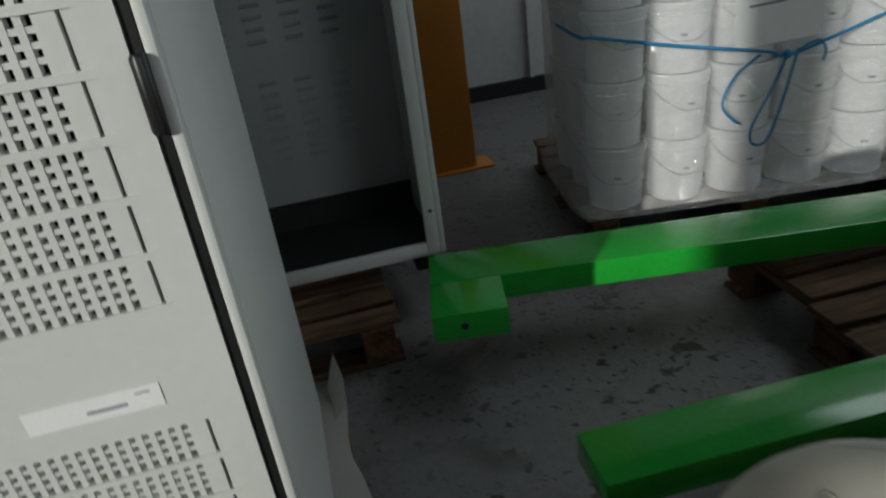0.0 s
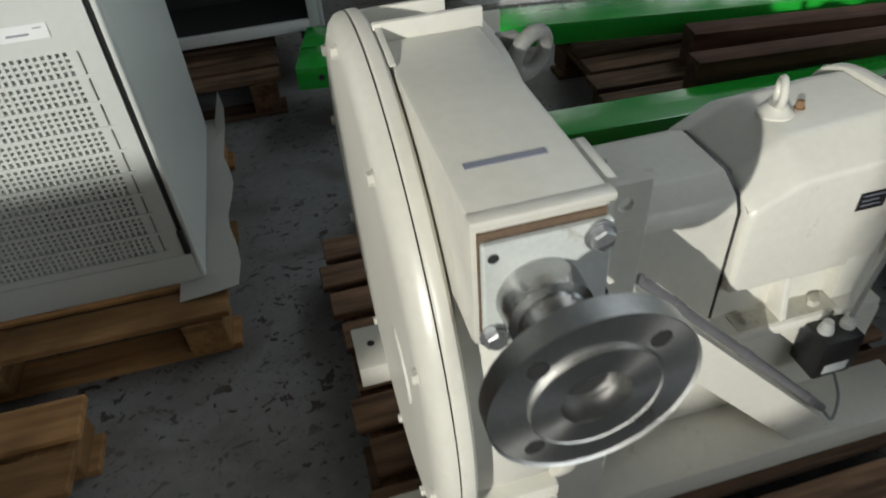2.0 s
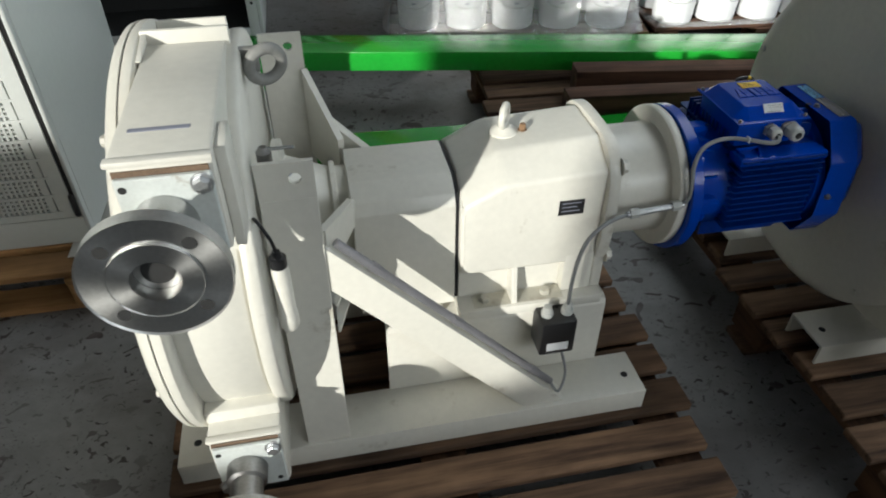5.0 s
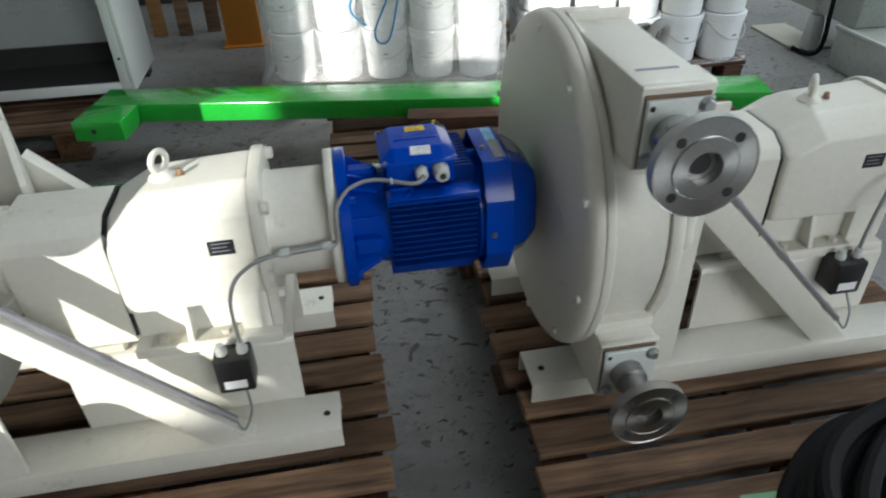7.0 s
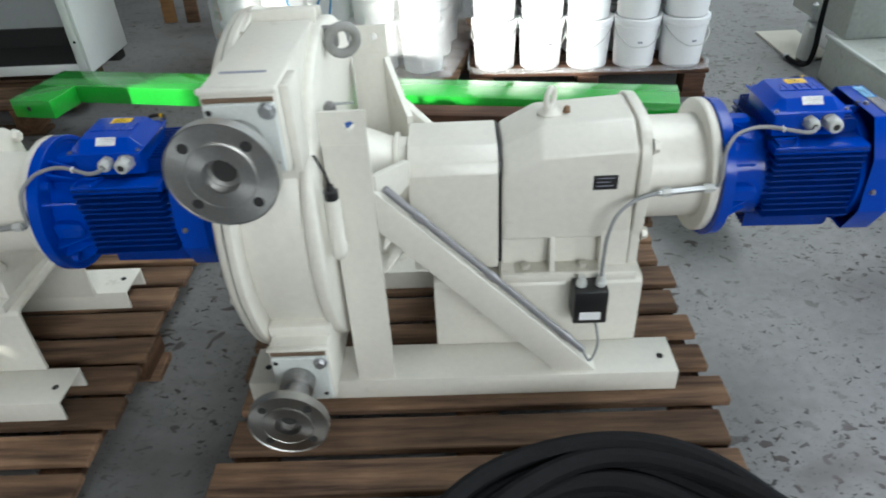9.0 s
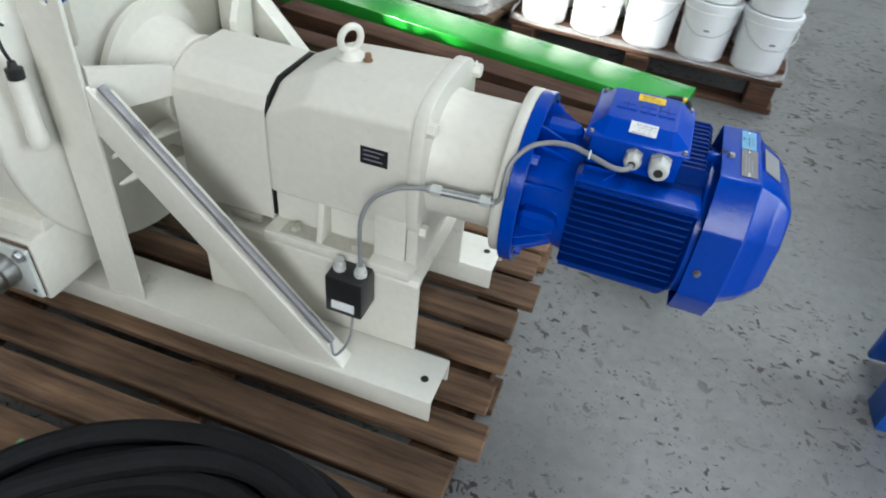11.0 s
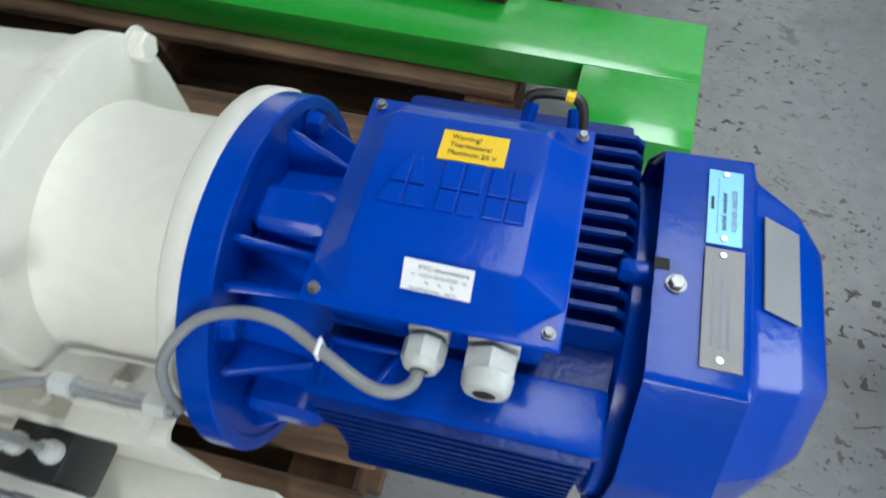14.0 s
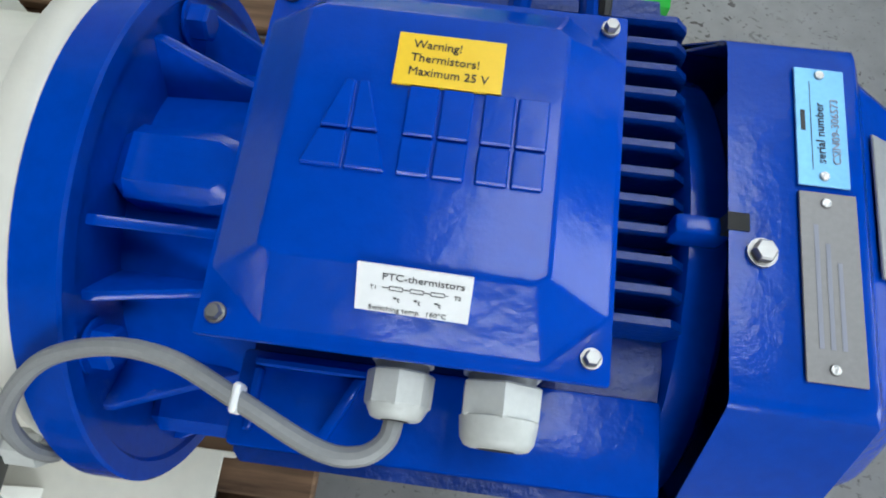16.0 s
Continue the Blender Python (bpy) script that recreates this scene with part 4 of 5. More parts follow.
        part("gland_dome", lathe("y", (x, 0, 0.743), [(0.0935, r * 0.99), (0.1175 - ln + 0.004, r * 0.92), (0.1178 - ln + 0.001, r * 0.8), (0.118 - ln, r * 0.66)], 24), GLAND, gl, angle=50)
        part("gland_mouth", lathe("y", (x, 0, 0.743), [(0.1183 - ln, r * 0.45), (0.1177 - ln, r * 0.45)], 12), DARKGAP, gl)
    part("motor_lead", tube(smooth_line([(0.2575, 0.091, 0.743), (0.255, 0.080, 0.741), (0.245, 0.073, 0.740), (0.228, 0.074, 0.740), (0.195, 0.088, 0.742), (0.165, 0.100, 0.742), (0.135, 0.102, 0.738), (0.105, 0.093, 0.728), (0.083, 0.072, 0.705), (0.079, 0.058, 0.675), (0.078, 0.055, 0.645), (0.070, 0.056, 0.631)], 8), 0.0041, 10), CABLE, root, "grey cable looping to the conduit")
    part("cable_tie", box(0.1935, 0.1965, 0.0825, 0.0945, 0.7365, 0.7475, 0.001, seg=1), WHITE_PAPER, root)
    # bridle handle on the far side of the lid
    for x, dx in ((0.285, 0.003), (0.322, -0.003)):
        part("handle_leg", tube([(x, 0.262, 0.742), (x + dx, 0.292, 0.757)], 0.0055, 10), BLUE, root)
    part("handle_bar", tube(smooth_line([(0.284, 0.2935, 0.759), (0.289, 0.297, 0.763), (0.303, 0.298, 0.765), (0.318, 0.297, 0.764), (0.324, 0.290, 0.759), (0.3255, 0.280, 0.752)]), 0.0042, 10), BLACK, root, "black cable along the bracket")
    part("cable_lug", tube([(0.311, 0.2978, 0.7648), (0.317, 0.2972, 0.7642)], 0.0046, 8), YELLOW, root, "yellow cable lug")
    # fan cover
    def octa(w, h, c):
        return [(y + p * w, z + q * h) for p, q in ((-0.72, -c), (-1.0, -0.32), (-0.95, 0.50), (-0.63, 1.0), (0.55, 1.0), (0.91, 0.50), (1.0, -0.32), (0.72, -c))]
    secs = [(0.384, octa(0.140, 0.147, 0.78)), (0.442, octa(0.141, 0.148, 0.78)), (0.446, octa(0.125, 0.140, 0.66)), (0.480, octa(0.110, 0.122, 0.66)), (0.505, octa(0.088, 0.097, 0.68)), (0.512, octa(0.070, 0.078, 0.7))]
    bm = bmesh.new()
    rr = [[bm.verts.new((x, *p)) for p in o] for x, o in secs]
    for a, b in zip(rr, rr[1:]):
        for k in range(8):
            bm.faces.new((a[k], a[(k + 1) % 8], b[(k + 1) % 8], b[k]))
    bm.faces.new(rr[-1])
    inner = [bm.verts.new((0.386, y + (p[0] - y) * 0.97, z + (p[1] - z) * 0.97)) for p in secs[0][1]]
    deep = [bm.verts.new((0.43, y + (p[0] - y) * 0.96, z + (p[1] - z) * 0.96)) for p in secs[0][1]]
    for k in range(8):
        bm.faces.new((rr[0][k], rr[0][(k + 1) % 8], inner[(k + 1) % 8], inner[k]))
        bm.faces.new((inner[k], inner[(k + 1) % 8], deep[(k + 1) % 8], deep[k]))
    bm.faces.new(deep)
    bmesh.ops.recalc_face_normals(bm, faces=bm.faces)
    bmesh.ops.bevel(bm, geom=[e for e in bm.edges if 0.25 < e.calc_face_angle(0) < 1.2], offset=0.004, segments=2, profile=0.5, affect="EDGES")
    fc = part("fan_cover", bm, BLUE, root, "blue octagonal fan cover", angle=28)
    for p, ax, h in (((0.397, 0.173, z + 0.1475), "z", 0.006), ((0.400, y - 0.1385, z + 0.0), "y", -0.007)):
        part("cover_screw", hexbolt(ax, p, 0.0088, h), DARKSTEEL, fc)
    part("cover_notch", box(0.3835, 0.3925, 0.182, 0.190, z + 0.139, z + 0.1478), DARKGAP, fc)
    part("cover_lug", box(0.364, 0.389, 0.181, 0.191, z + 0.122, z + 0.140, 0.003), BLUE, fc)
    part("serial_plate", box(0.4125, 0.4345, 0.206, 0.2640, z + 0.1482, z + 0.1494, 0.0003, seg=1), LIGHTBLUE, fc, "light blue serial number plate")
    sp = fc.children[-1]
    part("rating_plate", box(0.4125, 0.4365, 0.1225, 0.2030, z + 0.1482, z + 0.1494, 0.0003, seg=1), ETCHED, fc, "bare metal rating plate with faint print")
    rp = fc.children[-1]
    words("serial number", 0.0054, pose(0.4245, 0.2165, z + 0.1497, 0, 0, 90), INK, sp)
    part("print_line", box(0.4145, 0.4165, 0.232, 0.242, z + 0.1494, z + 0.1496), INK, sp)
    words("CSIN09-306573", 0.0050, pose(0.4310, 0.2165, z + 0.1497, 0, 0, 90), GREYINK, sp)
    part("frame_line", box(0.4188, 0.4191, 0.2135, 0.257, z + 0.1494, z + 0.1496), INK, sp)
    for k in range(3):
        part("print_line", box(0.418 + k * 0.0045, 0.4198 + k * 0.0045, 0.136, 0.188 - k * 0.008, z + 0.1494, z + 0.1496), GREYINK, rp)
    for pl, ys in ((sp, (0.2105, 0.2605)), (rp, (0.128, 0.198))):
        for yy in ys:
            part("rivet", lathe("z", (0.4235, yy, z + 0.1494), [(0, 0.0024), (0.001, 0.002)], 10), STEEL, pl)
    # data plate on the slanting end
    m = Matrix.Translation((0.4640, y + 0.005, z + 0.1312)) @ Matrix.Rotation(radians(27.9), 4, "Y")
    bm = box(-0.015, 0.015, -0.032, 0.036, 0.0005, 0.002, 0.0004, seg=1)
    bm.transform(m)
    part("data_plate", bm, CABLE, fc, "dull grey metal data plate")


pump_b = pump()
pump_a = copy_thing(pump_b, pose(-1.443, -0.028, -0.017, 0, 0, 0.46))
pump_a["label"] = "cream hose pump with blue motor in a patch of sunlight"


# ---- green beams, sleepers and planks ----
def green_beam(label, left, yaw, length, width, z0, z1, foot_at, foot_w, foot_l, tilt=0.0):
    root = thing("green_beam", label, "steel beam", "green beams", at=(left[0], left[1], 0), yaw=yaw)
    root.matrix_basis = pose(left[0], left[1], 0, 0, -tilt, yaw)
    part("beam", box(0, length, -width, 0, z0, z1, 0.004), GREEN, root)
    x0 = 0.0 if foot_at == "start" else length - foot_w
    f = part("foot", box(x0, x0 + foot_w, -width - foot_l, -width, z0 - 0.002, z1 + 0.001, 0.004), GREEN, root)
    part("foot_hole", lathe("y", (x0 + foot_w * 0.42, 0, (z0 + z1) / 2), [(-width - foot_l - 0.0006, 0.011), (-width - foot_l + 0.004, 0.011)], 16), DARKGAP, f)
    return root


green_beam("glossy bright green steel beam with a square end foot", (-2.33, 1.968), -12.3, 2.81, 0.185, 0.20, 0.28, "start", 0.205, 0.175, 0.9)
green_beam("glossy bright green steel beam lying behind the pumps", (-2.225, 1.128), -2.3, 2.755, 0.150, 0.165, 0.24, "end", 0.205, 0.15)
for x, y, yaw, ln, dp in ((-1.175, 1.203, -5.0, 1.34, 0.085), (-1.068, 1.412, -8.5, 1.28, 0.098)):
    sl = part("timber_sleeper", box(0, ln, -dp, 0.0, 0.0, 0.135, 0.004), SLEEPER)
    sl.matrix_basis = pose(x, y, 0.163, 0, 0, yaw)
    tagged(sl, "dark reddish brown hardwood timber beam", "timber beam", "timber beams")
pallet("pallet", "old brown pallet of rough planks under the green beams", (-0.60, 0.86, 0), -2, 1.65, 0.95, 0.162, 7, PALLET, BOARD_Y, "plank pallets", 0.03)


# ---- white buckets on film-wrapped pallets ----
def bucket():
    root = thing("bucket", "white plastic bucket with lid and wire handle on a pallet", "bucket", "white buckets")
    part("body", lathe("z", (0, 0, 0), [(0, 0.094), (0.003, 0.097), (0.19, 0.106), (0.192, 0.111), (0.197, 0.111), (0.199, 0.107), (0.226, 0.108)], 28), BUCKET, root)
    part("lid", lathe("z", (0, 0, 0.226), [(-0.016, 0.112), (-0.014, 0.1145), (0.006, 0.1145), (0.010, 0.110), (0.010, 0.103), (0.004, 0.099)], 28), BUCKET, root)
    part("handle", tube(smooth_line([(-0.109, 0, 0.195), (-0.095, -0.072, 0.155), (-0.045, -0.113, 0.118), (0, -0.118, 0.112), (0.045, -0.113, 0.118), (0.095, -0.072, 0.155), (0.109, 0, 0.195)], 5), 0.0022, 6), GLAND, root)
    part("bucket_mark", box(-0.011, 0.011, -0.1055, -0.1035, 0.125, 0.133), GREYINK, root)
    return root


first = None


def stack(at, yaw, nx, ny, layers, z0, pitch):
    global first
    base = pose(at[0], at[1], z0, 0, 0, yaw)
    rng = random.Random(int(at[0] * 100))
    for c in range(layers):
        for i in range(nx):
            for j in range(ny):
                m = base @ pose(i * pitch + rng.uniform(-0.004, 0.004), j * pitch + rng.uniform(-0.003, 0.003), c * 0.237, 0, 0, rng.uniform(-25, 25))
                if first is None:
                    first = bucket()
                    first.matrix_basis = m
                else:
                    copy_thing(first, m)


Y1, Y2 = -9.5, -3.0
pallet("pallet", "dark pallet carrying film-wrapped white buckets", (-1.07, 2.10, 0), Y1, 1.26, 1.0, 0.15, 7, PALLET, BOARD_Y, "bucket pallets", 0.006)
pallet("pallet", "dark pallet carrying loose white buckets", (0.19, 2.01, 0), Y2, 1.16, 1.0, 0.145, 7, SLEEPER, SLEEPER, "bucket pallets", 0.006)
stack((-1.53, 2.315), Y1, 5, 3, 4, 0.152, 0.232)
stack((-0.26, 2.165), Y2, 5, 3, 4, 0.147, 0.2275)


def film_wrap(label, at, yaw, w, d, z0, z1, flare):
    """Stretch film round a stack: a wrinkled tube that flares over the pallet at its foot."""
    rng = random.Random(5)
    bm = bmesh.new()
    rows, per = 16, 96
    grid = []
    for r in range(rows + 1):
        f = r / rows
        z = z0 + (z1 - z0) * f
        line = []
        for k in range(per):
            a = 2 * math.pi * k / per
            c, s = math.cos(a), math.sin(a)
            e = 0.16
            x = math.copysign(abs(c) ** e, c) * w / 2
            y = math.copysign(abs(s) ** e, s) * d / 2
            out = 0.006 + flare * max(0, 1 - f * 7) ** 2 + rng.uniform(-0.004, 0.004)
            n = Vector((x / w, y / d, 0)).normalized()
            line.append(bm.verts.new((x + n.x * out, y + n.y * out, z)))
        grid.append(line)
    for a, b in zip(grid, grid[1:]):
        for k in range(per):
            bm.faces.new((a[k], a[(k + 1) % per], b[(k + 1) % per], b[k]))
    ob = part("stretch_film", bm, FILM, None, "", 80)
    ob.matrix_basis = pose(*at, 0, 0, 0, yaw)
    tagged(ob, label, "stretch film", "film wraps")
    return ob


R1 = Matrix.Rotation(radians(Y1), 4, "Z")
R2 = Matrix.Rotation(radians(Y2), 4, "Z")
c1 = Vector((-1.53, 2.315, 0)) + R1 @ Vector((2 * 0.232, 0.232, 0))
c2 = Vector((-0.26, 2.165, 0)) + R2 @ Vector((2 * 0.2275, 0.2275, 0))
film_wrap("clear wrinkled stretch film round stacked white buckets", (c1.x, c1.y), Y1, 1.18, 0.72, 0.155, 1.12, 0.05)
film_wrap("clear stretch film round the feet of white buckets", (c2.x, c2.y), Y2, 1.16, 0.715, 0.150, 0.175, 0.004)


def on_front(u, z, off=0.0):
    """A place on the front of the film-wrapped stack, u metres from its middle."""
    p = c1 + R1 @ Vector((u, -0.375 - off, 0))
    return (p.x, p.y, z)


rope = thing("rope", "blue rope tied round the wrapped buckets with a bow", "rope")
line = [on_front(-0.62, 0.80, -0.30), on_front(-0.61, 0.80, -0.02), on_front(-0.56, 0.795, 0.012), on_front(-0.3, 0.735, 0.012), on_front(0.0, 0.675, 0.014), on_front(0.05, 0.655, 0.02), on_front(0.12, 0.662, 0.018), on_front(0.4, 0.745, 0.012), on_front(0.57, 0.79, 0.012), on_front(0.605, 0.80, -0.05), on_front(0.61, 0.80, -0.3)]
part("cord", tube(smooth_line(line), 0.0055, 8), ROPE, rope)
part("bow_loop", tube(smooth_line([on_front(0.07, 0.655, 0.02), on_front(0.03, 0.55, 0.02), on_front(-0.03, 0.42, 0.018), on_front(-0.02, 0.36, 0.018), on_front(0.03, 0.37, 0.018), on_front(0.07, 0.50, 0.02), on_front(0.10, 0.655, 0.024)]), 0.0045, 8), ROPE, rope)
part("rope_end", tube(smooth_line([on_front(-0.02, 0.67, 0.02), on_front(-0.10, 0.61, 0.02), on_front(-0.14, 0.52, 0.02), on_front(-0.10, 0.46, 0.02), on_front(-0.07, 0.44, 0.02)]), 0.0045, 8), ROPE, rope)
part("rope_end", tube(smooth_line([on_front(0.10, 0.665, 0.02), on_front(0.17, 0.69, 0.022), on_front(0.20, 0.66, 0.022), on_front(0.195, 0.62, 0.022)]), 0.0045, 8), ROPE, rope)
part("knot", lathe("z", on_front(0.07, 0.645, 0.02), [(0, 0.008), (0.008, 0.016), (0.018, 0.016), (0.026, 0.008)], 12), ROPE, rope)
sheet = part("delivery_note", box(-0.145, 0.145, -0.0006, 0.0006, 0, 0.21), WHITE_PAPER)
p = on_front(0.04, 0.70, 0.012)
sheet.matrix_basis = pose(*p, 0, -3, Y1)
tagged(sheet, "white paper sheet with print under the film", "paper sheet")
for z, w in ((0.165, 0.2), (0.125, 0.12)):
    part("print_line", box(-0.1, -0.1 + w, -0.0014, -0.0008, z, z + 0.008), GREYINK, sheet)


# ---- perforated cabinet ----
def perforated_cabinet():
    root = thing("perforated_cabinet", "light grey steel cabinet with perforated front on a pallet", "cabinet")
    x0, x1, y0, y1, z0, z1 = -3.42, -2.735, 0.767, 1.53, 0.165, 1.95
    part("side_panel", box(x1 - 0.02, x1, y0 + 0.03, y1, z0, z1, 0.003), CABINET, root)
    part("side_panel", box(x0, x0 + 0.02, y0 + 0.03, y1, z0, z1, 0.003), CABINET, root)
    part("back_panel", box(x0 + 0.02, x1 - 0.02, y1 - 0.02, y1 - 0.001, z0, z1, 0.002), CABINET, root)
    part("roof_panel", box(x0, x1, y0 + 0.03, y1, z1, z1 + 0.02, 0.003), CABINET, root)
    part("corner_post", box(x1 - 0.0125, x1 - 0.001, y0 + 0.002, y0 + 0.03, z0, z1, 0.004), CABINET, root)
    part("sill", box(x0, x1, y0 + 0.004, y0 + 0.03, z0 - 0.012, z0 + 0.075, 0.003), CABINET, root)
    # black sheet added behind the slots in place of the shade within
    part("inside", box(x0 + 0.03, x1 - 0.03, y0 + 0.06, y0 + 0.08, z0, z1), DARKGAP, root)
    # door leaf with slotted fields
    door = new("door")
    door.parent = root
    tagged(door, "door with slotted fields")
    dx0, dx1 = x0 + 0.004, x1 - 0.024
    fields = []
    for f in range(9):
        fields.append(0.266 + 0.0572 * f)
    for f in range(16):
        fields.append(0.919 + 0.0572 * f)
    bm = bmesh.new()
    fx0, fx1 = dx0 + 0.05, dx1 - 0.061
    box(dx0, fx0, y0, y0 + 0.018, z0 + 0.08, z1, bm=bm)
    box(fx1 + 0.03, dx1, y0, y0 + 0.018, z0 + 0.08, z1, bm=bm)
    last = z0 + 0.08
    for z in fields:
        box(fx0, fx1 + 0.03, y0, y0 + 0.018, last, z, bm=bm)
        h = 0.049
        n = 40
        st = (fx1 - fx0) / n
        # upright bars and two slanting cross ribs make rows of small openings
        for k in range(n + 1):
            xx = fx0 + k * st
            box(xx - st * 0.24, xx + st * 0.24, y0 + 0.003, y0 + 0.015, z, z + h, bm=bm)
        rows = 4
        for r in range(1, rows):
            box(fx0, fx1, y0 + 0.004, y0 + 0.014, z + h * r / rows - 0.0028, z + h * r / rows + 0.0028, bm=bm)
        box(fx1 + 0.002, fx1 + 0.016, y0 + 0.002, y0 + 0.016, z, z + h, bm=bm)
        box(fx1 + 0.020, fx1 + 0.03, y0 + 0.002, y0 + 0.016, z, z + h, bm=bm)
        last = z + h
    box(fx0, fx1 + 0.03, y0, y0 + 0.018, last, z1, bm=bm)
    part("door_leaf", bm, CABINET, door, "slotted light grey door leaf")
    part("door_seal", box(dx1 + 0.001, dx1 + 0.011, y0 + 0.004, y0 + 0.02, z0 + 0.08, z1), BLACK, root)
    for z in (0.25, 1.085):
        part("hinge", lathe("z", (dx1 + 0.006, y0 - 0.004, z), [(0, 0.006), (0.003, 0.0075), (0.066, 0.0075), (0.069, 0.006)], 14), BLACK, root)
    part("type_label", box(dx1 - 0.209, dx1 - 0.075, y0 - 0.0014, y0 - 0.0002, 0.806, 0.834), WHITE_PAPER, door)
    tl = door.children[-1]
    part("print_line", box(dx1 - 0.15, dx1 - 0.11, y0 - 0.002, y0 - 0.0016, 0.815, 0.819), GREYINK, tl)
    part("print_line", box(dx1 - 0.10, dx1 - 0.085, y0 - 0.002, y0 - 0.0016, 0.826, 0.828), GREYINK, tl)
    return root


perforated_cabinet()
bm = bmesh.new()
rng = random.Random(3)
prev = None
for k in range(13):
    yy = 0.70 + k * 0.075
    w = 0.10 + 0.012 * math.sin(k * 1.3) - 0.002 * k
    row = [bm.verts.new((-2.80, yy, 0.1545)), bm.verts.new((-2.755, yy, 0.158)), bm.verts.new((-2.755 + w * 0.55, yy, 0.164 + 0.006 * math.sin(k * 0.9))), bm.verts.new((-2.755 + w, yy + 0.01, 0.164 + (0.012 * abs(math.sin(k * 0.7)) if k < 10 else 0.03 * (k - 9))))]
    if prev:
        for q in range(3):
            bm.faces.new((prev[q], prev[q + 1], row[q + 1], row[q]))
    prev = row
bmesh.ops.solidify(bm, geom=bm.faces[:], thickness=0.0015)
tagged(part("packing_paper", bm, TAPE), "crumpled pale packing paper under the cabinet edge", "packing paper")


# ---- open cabinet behind ----
def open_cabinet():
    root = thing("open_cabinet", "open light grey steel cabinet with louvred back on a pallet", "cabinet")
    x0, x1, y0, y1, z0, z1 = -3.05, -2.255, 2.07, 2.52, 0.225, 1.85
    part("side_panel", box(x1 - 0.018, x1, y0 + 0.001, y1, z0, z1, 0.003), CABINET, root)
    part("side_panel", box(x0, x0 + 0.018, y0 + 0.001, y1, z0, z1, 0.003), CABINET, root)
    part("roof_panel", box(x0, x1, y0, y1, z1, z1 + 0.02, 0.003), CABINET, root)
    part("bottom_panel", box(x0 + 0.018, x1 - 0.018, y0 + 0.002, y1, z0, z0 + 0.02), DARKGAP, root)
    part("frame_strip", box(x1 - 0.06, x1 - 0.0185, y0, y0 + 0.02, z0, z1, 0.003), CABINET, root)
    part("frame_strip", box(x0 + 0.0185, x0 + 0.06, y0, y0 + 0.02, z0, z1, 0.003), CABINET, root)
    part("front_sill", box(x0 + 0.0605, x1 - 0.0605, y0, y0 + 0.02, z0, z0 + 0.045, 0.003), CABINET, root)
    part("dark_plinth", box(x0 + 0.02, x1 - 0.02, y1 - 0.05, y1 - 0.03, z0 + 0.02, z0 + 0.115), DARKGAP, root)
    back = part("back_panel", box(x0 + 0.018, x1 - 0.018, y1 - 0.025, y1, z0 + 0.115, z1), CABINET_IN, root, "grey sheet back panel with louvres")
    for cx in (-2.46, -2.58, -2.70, -2.82):
        for r in range(16):
            z = 0.50 + r * 0.038 + (0.0 if r < 8 else 0.1)
            part("louvre", prism("x", [(y1 - 0.026, z), (y1 - 0.036, z + 0.003), (y1 - 0.026, z + 0.014)], cx - 0.03, cx + 0.03), CABINET_IN, back)
    for z in (0.38, 1.2):
        part("lock_dot", lathe("y", (x1 - 0.036, y0, z), [(0.001, 0.007), (-0.0025, 0.006)], 12), BLACK, root)
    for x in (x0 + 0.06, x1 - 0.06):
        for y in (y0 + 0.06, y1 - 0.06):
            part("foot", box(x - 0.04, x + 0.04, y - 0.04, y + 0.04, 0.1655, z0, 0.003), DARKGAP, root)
    return root


open_cabinet()

# orange upright and boards by the wall
ob = thing("orange_post", "orange painted steel upright with a foot plate", "steel post", at=(-1.89, 3.39, 0))
part("column", box(-0.11, 0.11, -0.05, 0.06, 0.012, 4.2, 0.006), ORANGE, ob)
part("foot_plate", box(-0.14, 0.2, -0.08, 0.09, 0, 0.012, 0.002), ORANGE, ob)
for k, (x, y) in enumerate(((-2.47, 3.70), (-2.30, 3.68), (-2.12, 3.72))):
    b = part("leaning_board", box(-0.045, 0.045, -0.012, 0.012, 0, 1.5, 0.003), PINE if k == 0 else PALLET)
    b.matrix_basis = pose(x, y, 0.001, -9, 1.5 * (k - 1), 4 * k)
    tagged(b, "rough sawn wooden board leaning upright", "wooden board", "leaning boards")

# ---- black hose coil in front ----
coil = thing("hose_coil", "coil of thick black rubber hose lying on a pallet", "hose coil", at=(-0.205, -0.70, 0.153))
rng = random.Random(11)
for k, (r, z) in enumerate(((0.43, 0.022), (0.386, 0.022), (0.342, 0.022), (0.298, 0.022), (0.424, 0.060), (0.38, 0.062), (0.336, 0.060), (0.295, 0.058), (0.41, 0.098), (0.366, 0.10), (0.325, 0.096), (0.39, 0.132), (0.35, 0.13))):
    pts = []
    n = 72
    ph = rng.uniform(0, 6.28)
    cx, cy = rng.uniform(-0.012, 0.012), rng.uniform(-0.012, 0.012)
    for q in range(n):
        a = 2 * math.pi * q / n
        rr = r + 0.012 * math.sin(2 * a + ph) + 0.006 * math.sin(5 * a + ph * 2)
        pts.append((cx + rr * math.cos(a), cy + rr * math.sin(a), z + 0.004 * math.sin(3 * a + ph)))
    part("hose_turn", tube(pts, 0.0205, 10, closed=True), RUBBER, coil)

gb = part("green_bar", box(-0.3, 0.3, -0.05, 0.05, 0.0, 0.018, 0.003), PALEGREEN)
gb.matrix_basis = pose(-0.33, -0.45, 0.1535, 0, 0, -3)
tagged(gb, "short dusty green steel bar on a pallet", "steel bar")

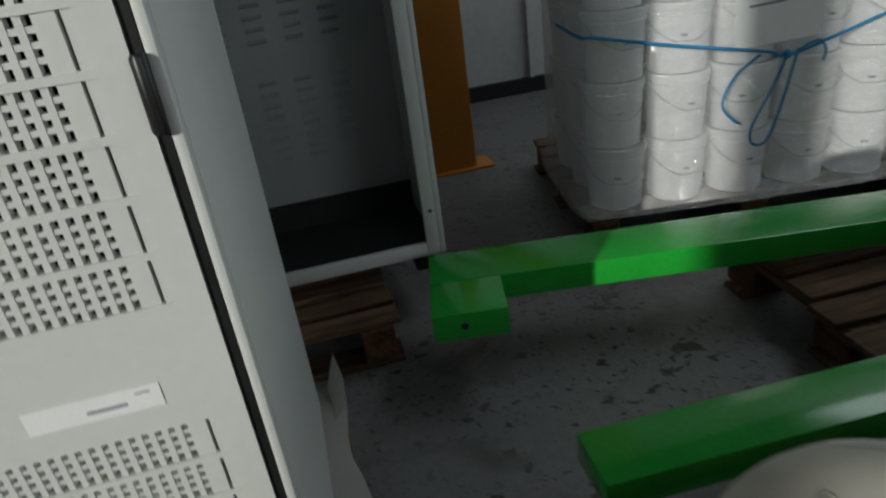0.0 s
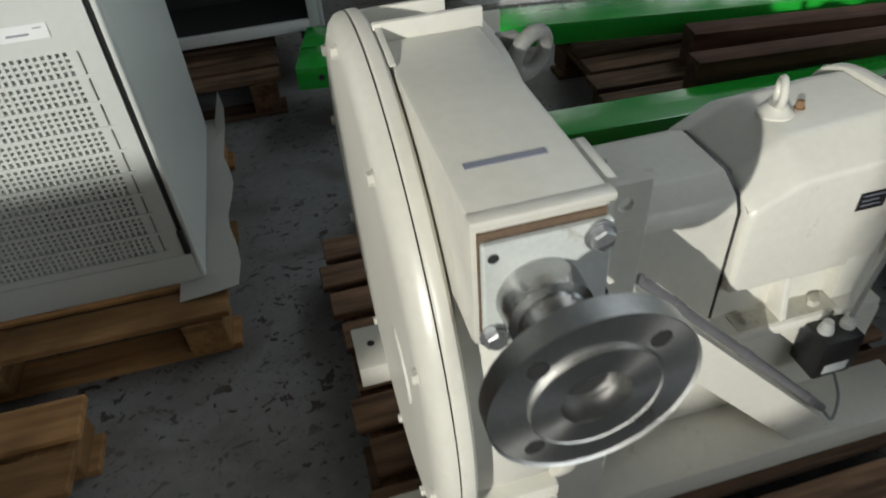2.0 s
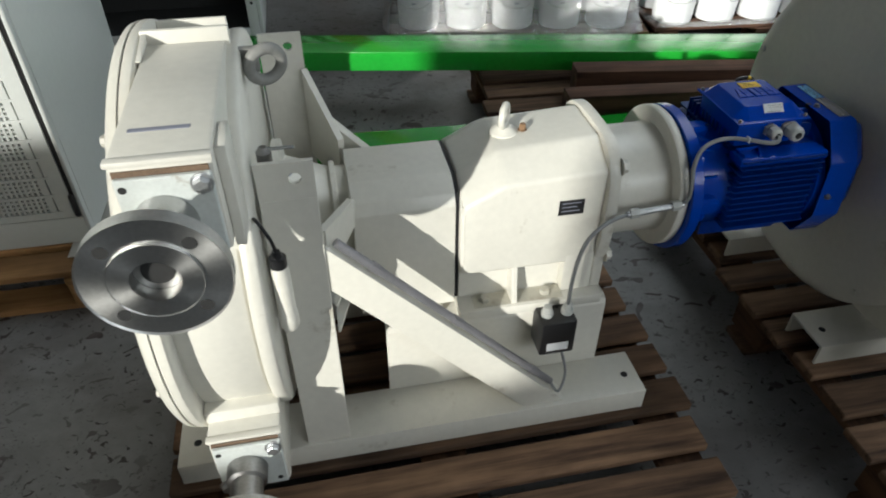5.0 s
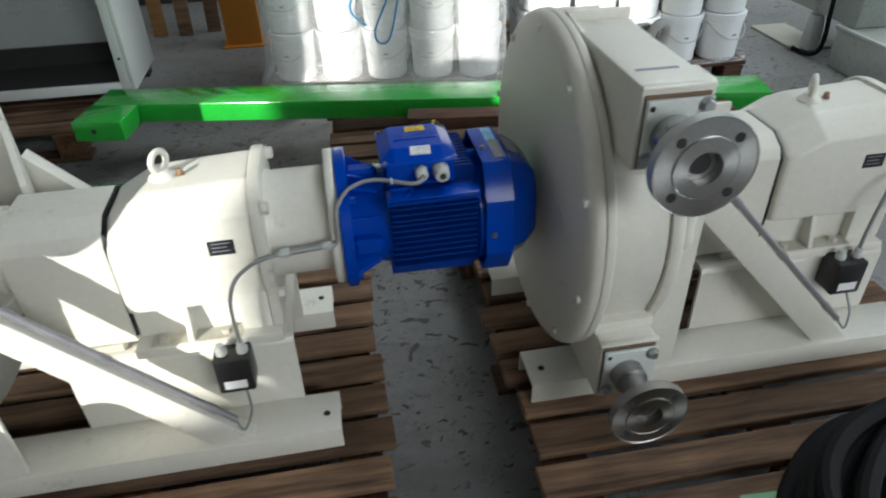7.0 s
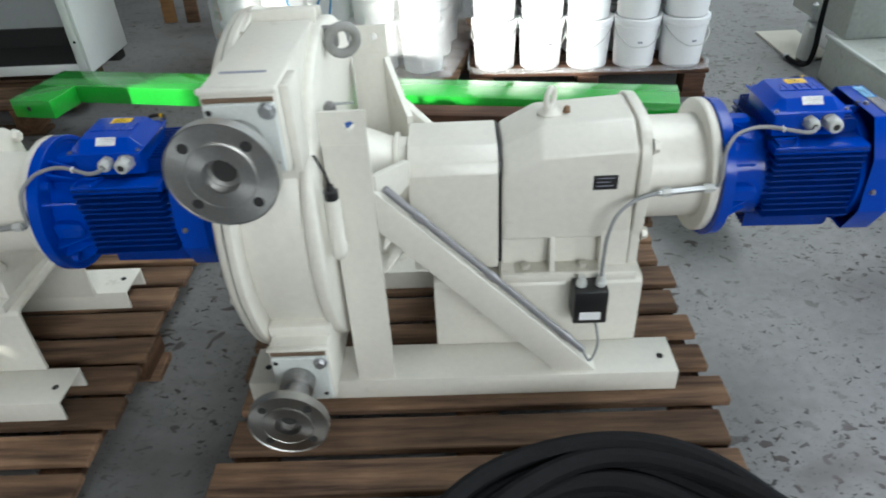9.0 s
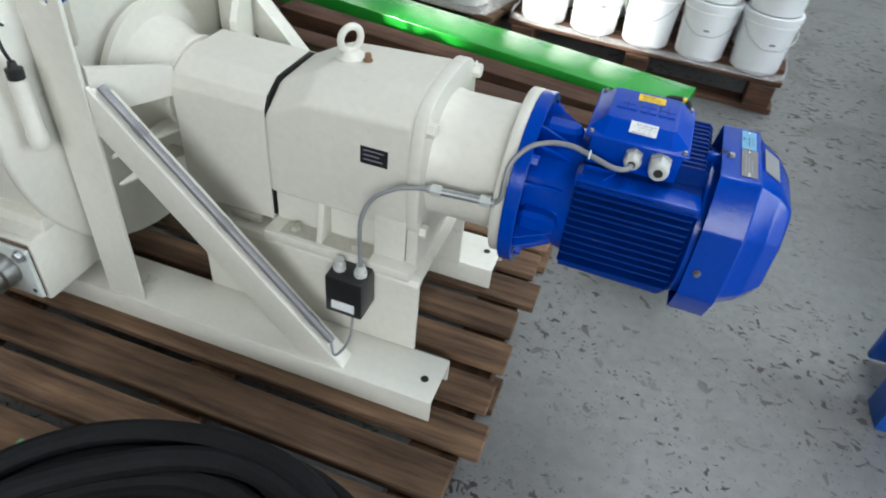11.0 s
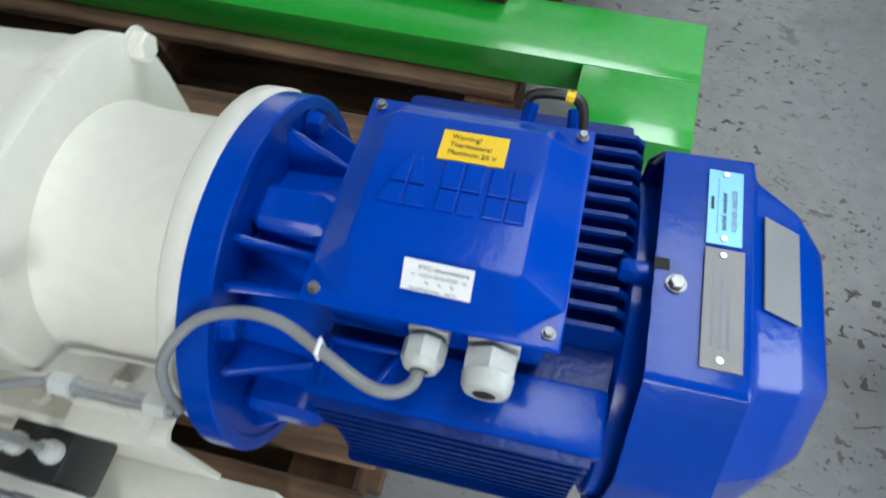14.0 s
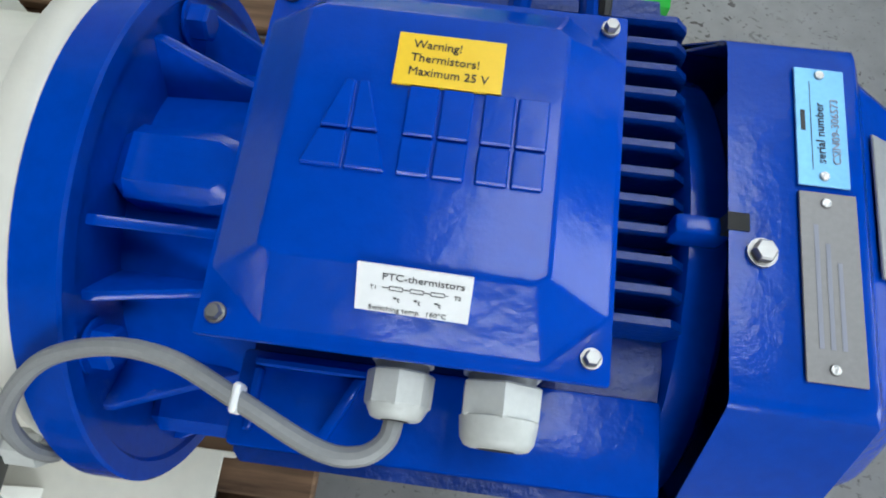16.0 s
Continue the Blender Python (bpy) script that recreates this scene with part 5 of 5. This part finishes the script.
# ---- machines beyond, by the gate ----
m = thing("blue_frame", "blue painted welded steel machine frame", "machine frame", at=(0.985, 0.45, 0), yaw=2)
part("corner_upright", box(0, 0.09, 0, 0.012, 0, 1.7, 0.002), BLUE_STEEL, m)
part("corner_upright", box(0, 0.012, 0.012, 0.09, 0, 1.7, 0.002), BLUE_STEEL, m)
part("side_plate", box(0.012, 0.9, 0.22, 0.24, 0.02, 1.6, 0.003), BLUE_STEEL, m)
for z in (0.22, 0.55):
    part("cross_bar", box(0.05, 0.9, 0.012, 0.05, z, z + 0.035, 0.003), BLUE_STEEL, m)
m = thing("galvanised_channel", "upright galvanised steel channel with stiffener plates", "steel channel", at=(1.23, 1.2, 0), yaw=-8)
part("web", box(0.0, 0.22, 0.12, 0.13, 0, 1.3, 0.001), CABINET_IN, m)
part("flange_plate", box(0, 0.01, 0, 0.12, 0, 1.3, 0.001), CABINET_IN, m)
part("flange_plate", box(0.21, 0.22, 0, 0.12, 0, 1.3, 0.001), CABINET_IN, m)
for z in (0.22, 0.62, 1.02):
    part("stiffener", box(0.01, 0.21, 0.005, 0.12, z, z + 0.01), CABINET_IN, m)
m = thing("machine_base", "grey-green steel machine base with upright panel and hose coupling", "machine")
part("plinth", box(1.40, 2.9, 1.25, 2.19, 0, 0.205, 0.006), GREYGREEN, m)
part("top_plate", box(1.385, 2.9, 1.245, 2.195, 0.2055, 0.22, 0.003), GREYGREEN, m)
part("edge_strip", box(1.386, 1.404, 1.25, 2.19, 0.2205, 0.226, 0.002), CABINET, m)
part("housing", box(1.43, 2.05, 2.10, 2.7, 0.2205, 1.3, 0.012), GREYGREEN, m)
part("housing_seam", box(1.70, 1.712, 2.094, 2.1, 0.23, 1.3, 0.001), DARKGAP, m)
part("housing", box(2.16, 2.9, 1.9, 2.7, 0.2205, 1.3, 0.012), CABINET, m)
part("foot_plate", box(1.36, 1.60, 2.44, 2.92, 0.0, 0.014, 0.003), DUSTY, m)
part("coupling_post", prism("x", [(2.385, 0.0145), (2.395, 0.19), (2.42, 0.21), (2.455, 0.21), (2.475, 0.0145)], 1.405, 1.478, 0.008), CABINET, m)
cp = part("coupling", lathe("z", (1.44, 2.435, 0.2105), [(0.0, 0.032), (0.012, 0.032), (0.014, 0.02), (0.05, 0.02), (0.055, 0.03), (0.09, 0.028), (0.10, 0.012)], 18), ZINC, m)
part("black_hose", tube(smooth_line([(1.352, 2.467, 0.018), (1.358, 2.40, 0.018), (1.372, 2.32, 0.022), (1.378, 2.262, 0.06), (1.376, 2.238, 0.14), (1.374, 2.245, 0.25), (1.38, 2.262, 0.40), (1.40, 2.30, 0.62), (1.425, 2.34, 0.80)]), 0.0125, 10), RUBBER, m, "thick black rubber hose")
part("hose_clip", tube([(1.3515, 2.478, 0.018), (1.3535, 2.452, 0.018)], 0.0165, 10), ZINC, m)
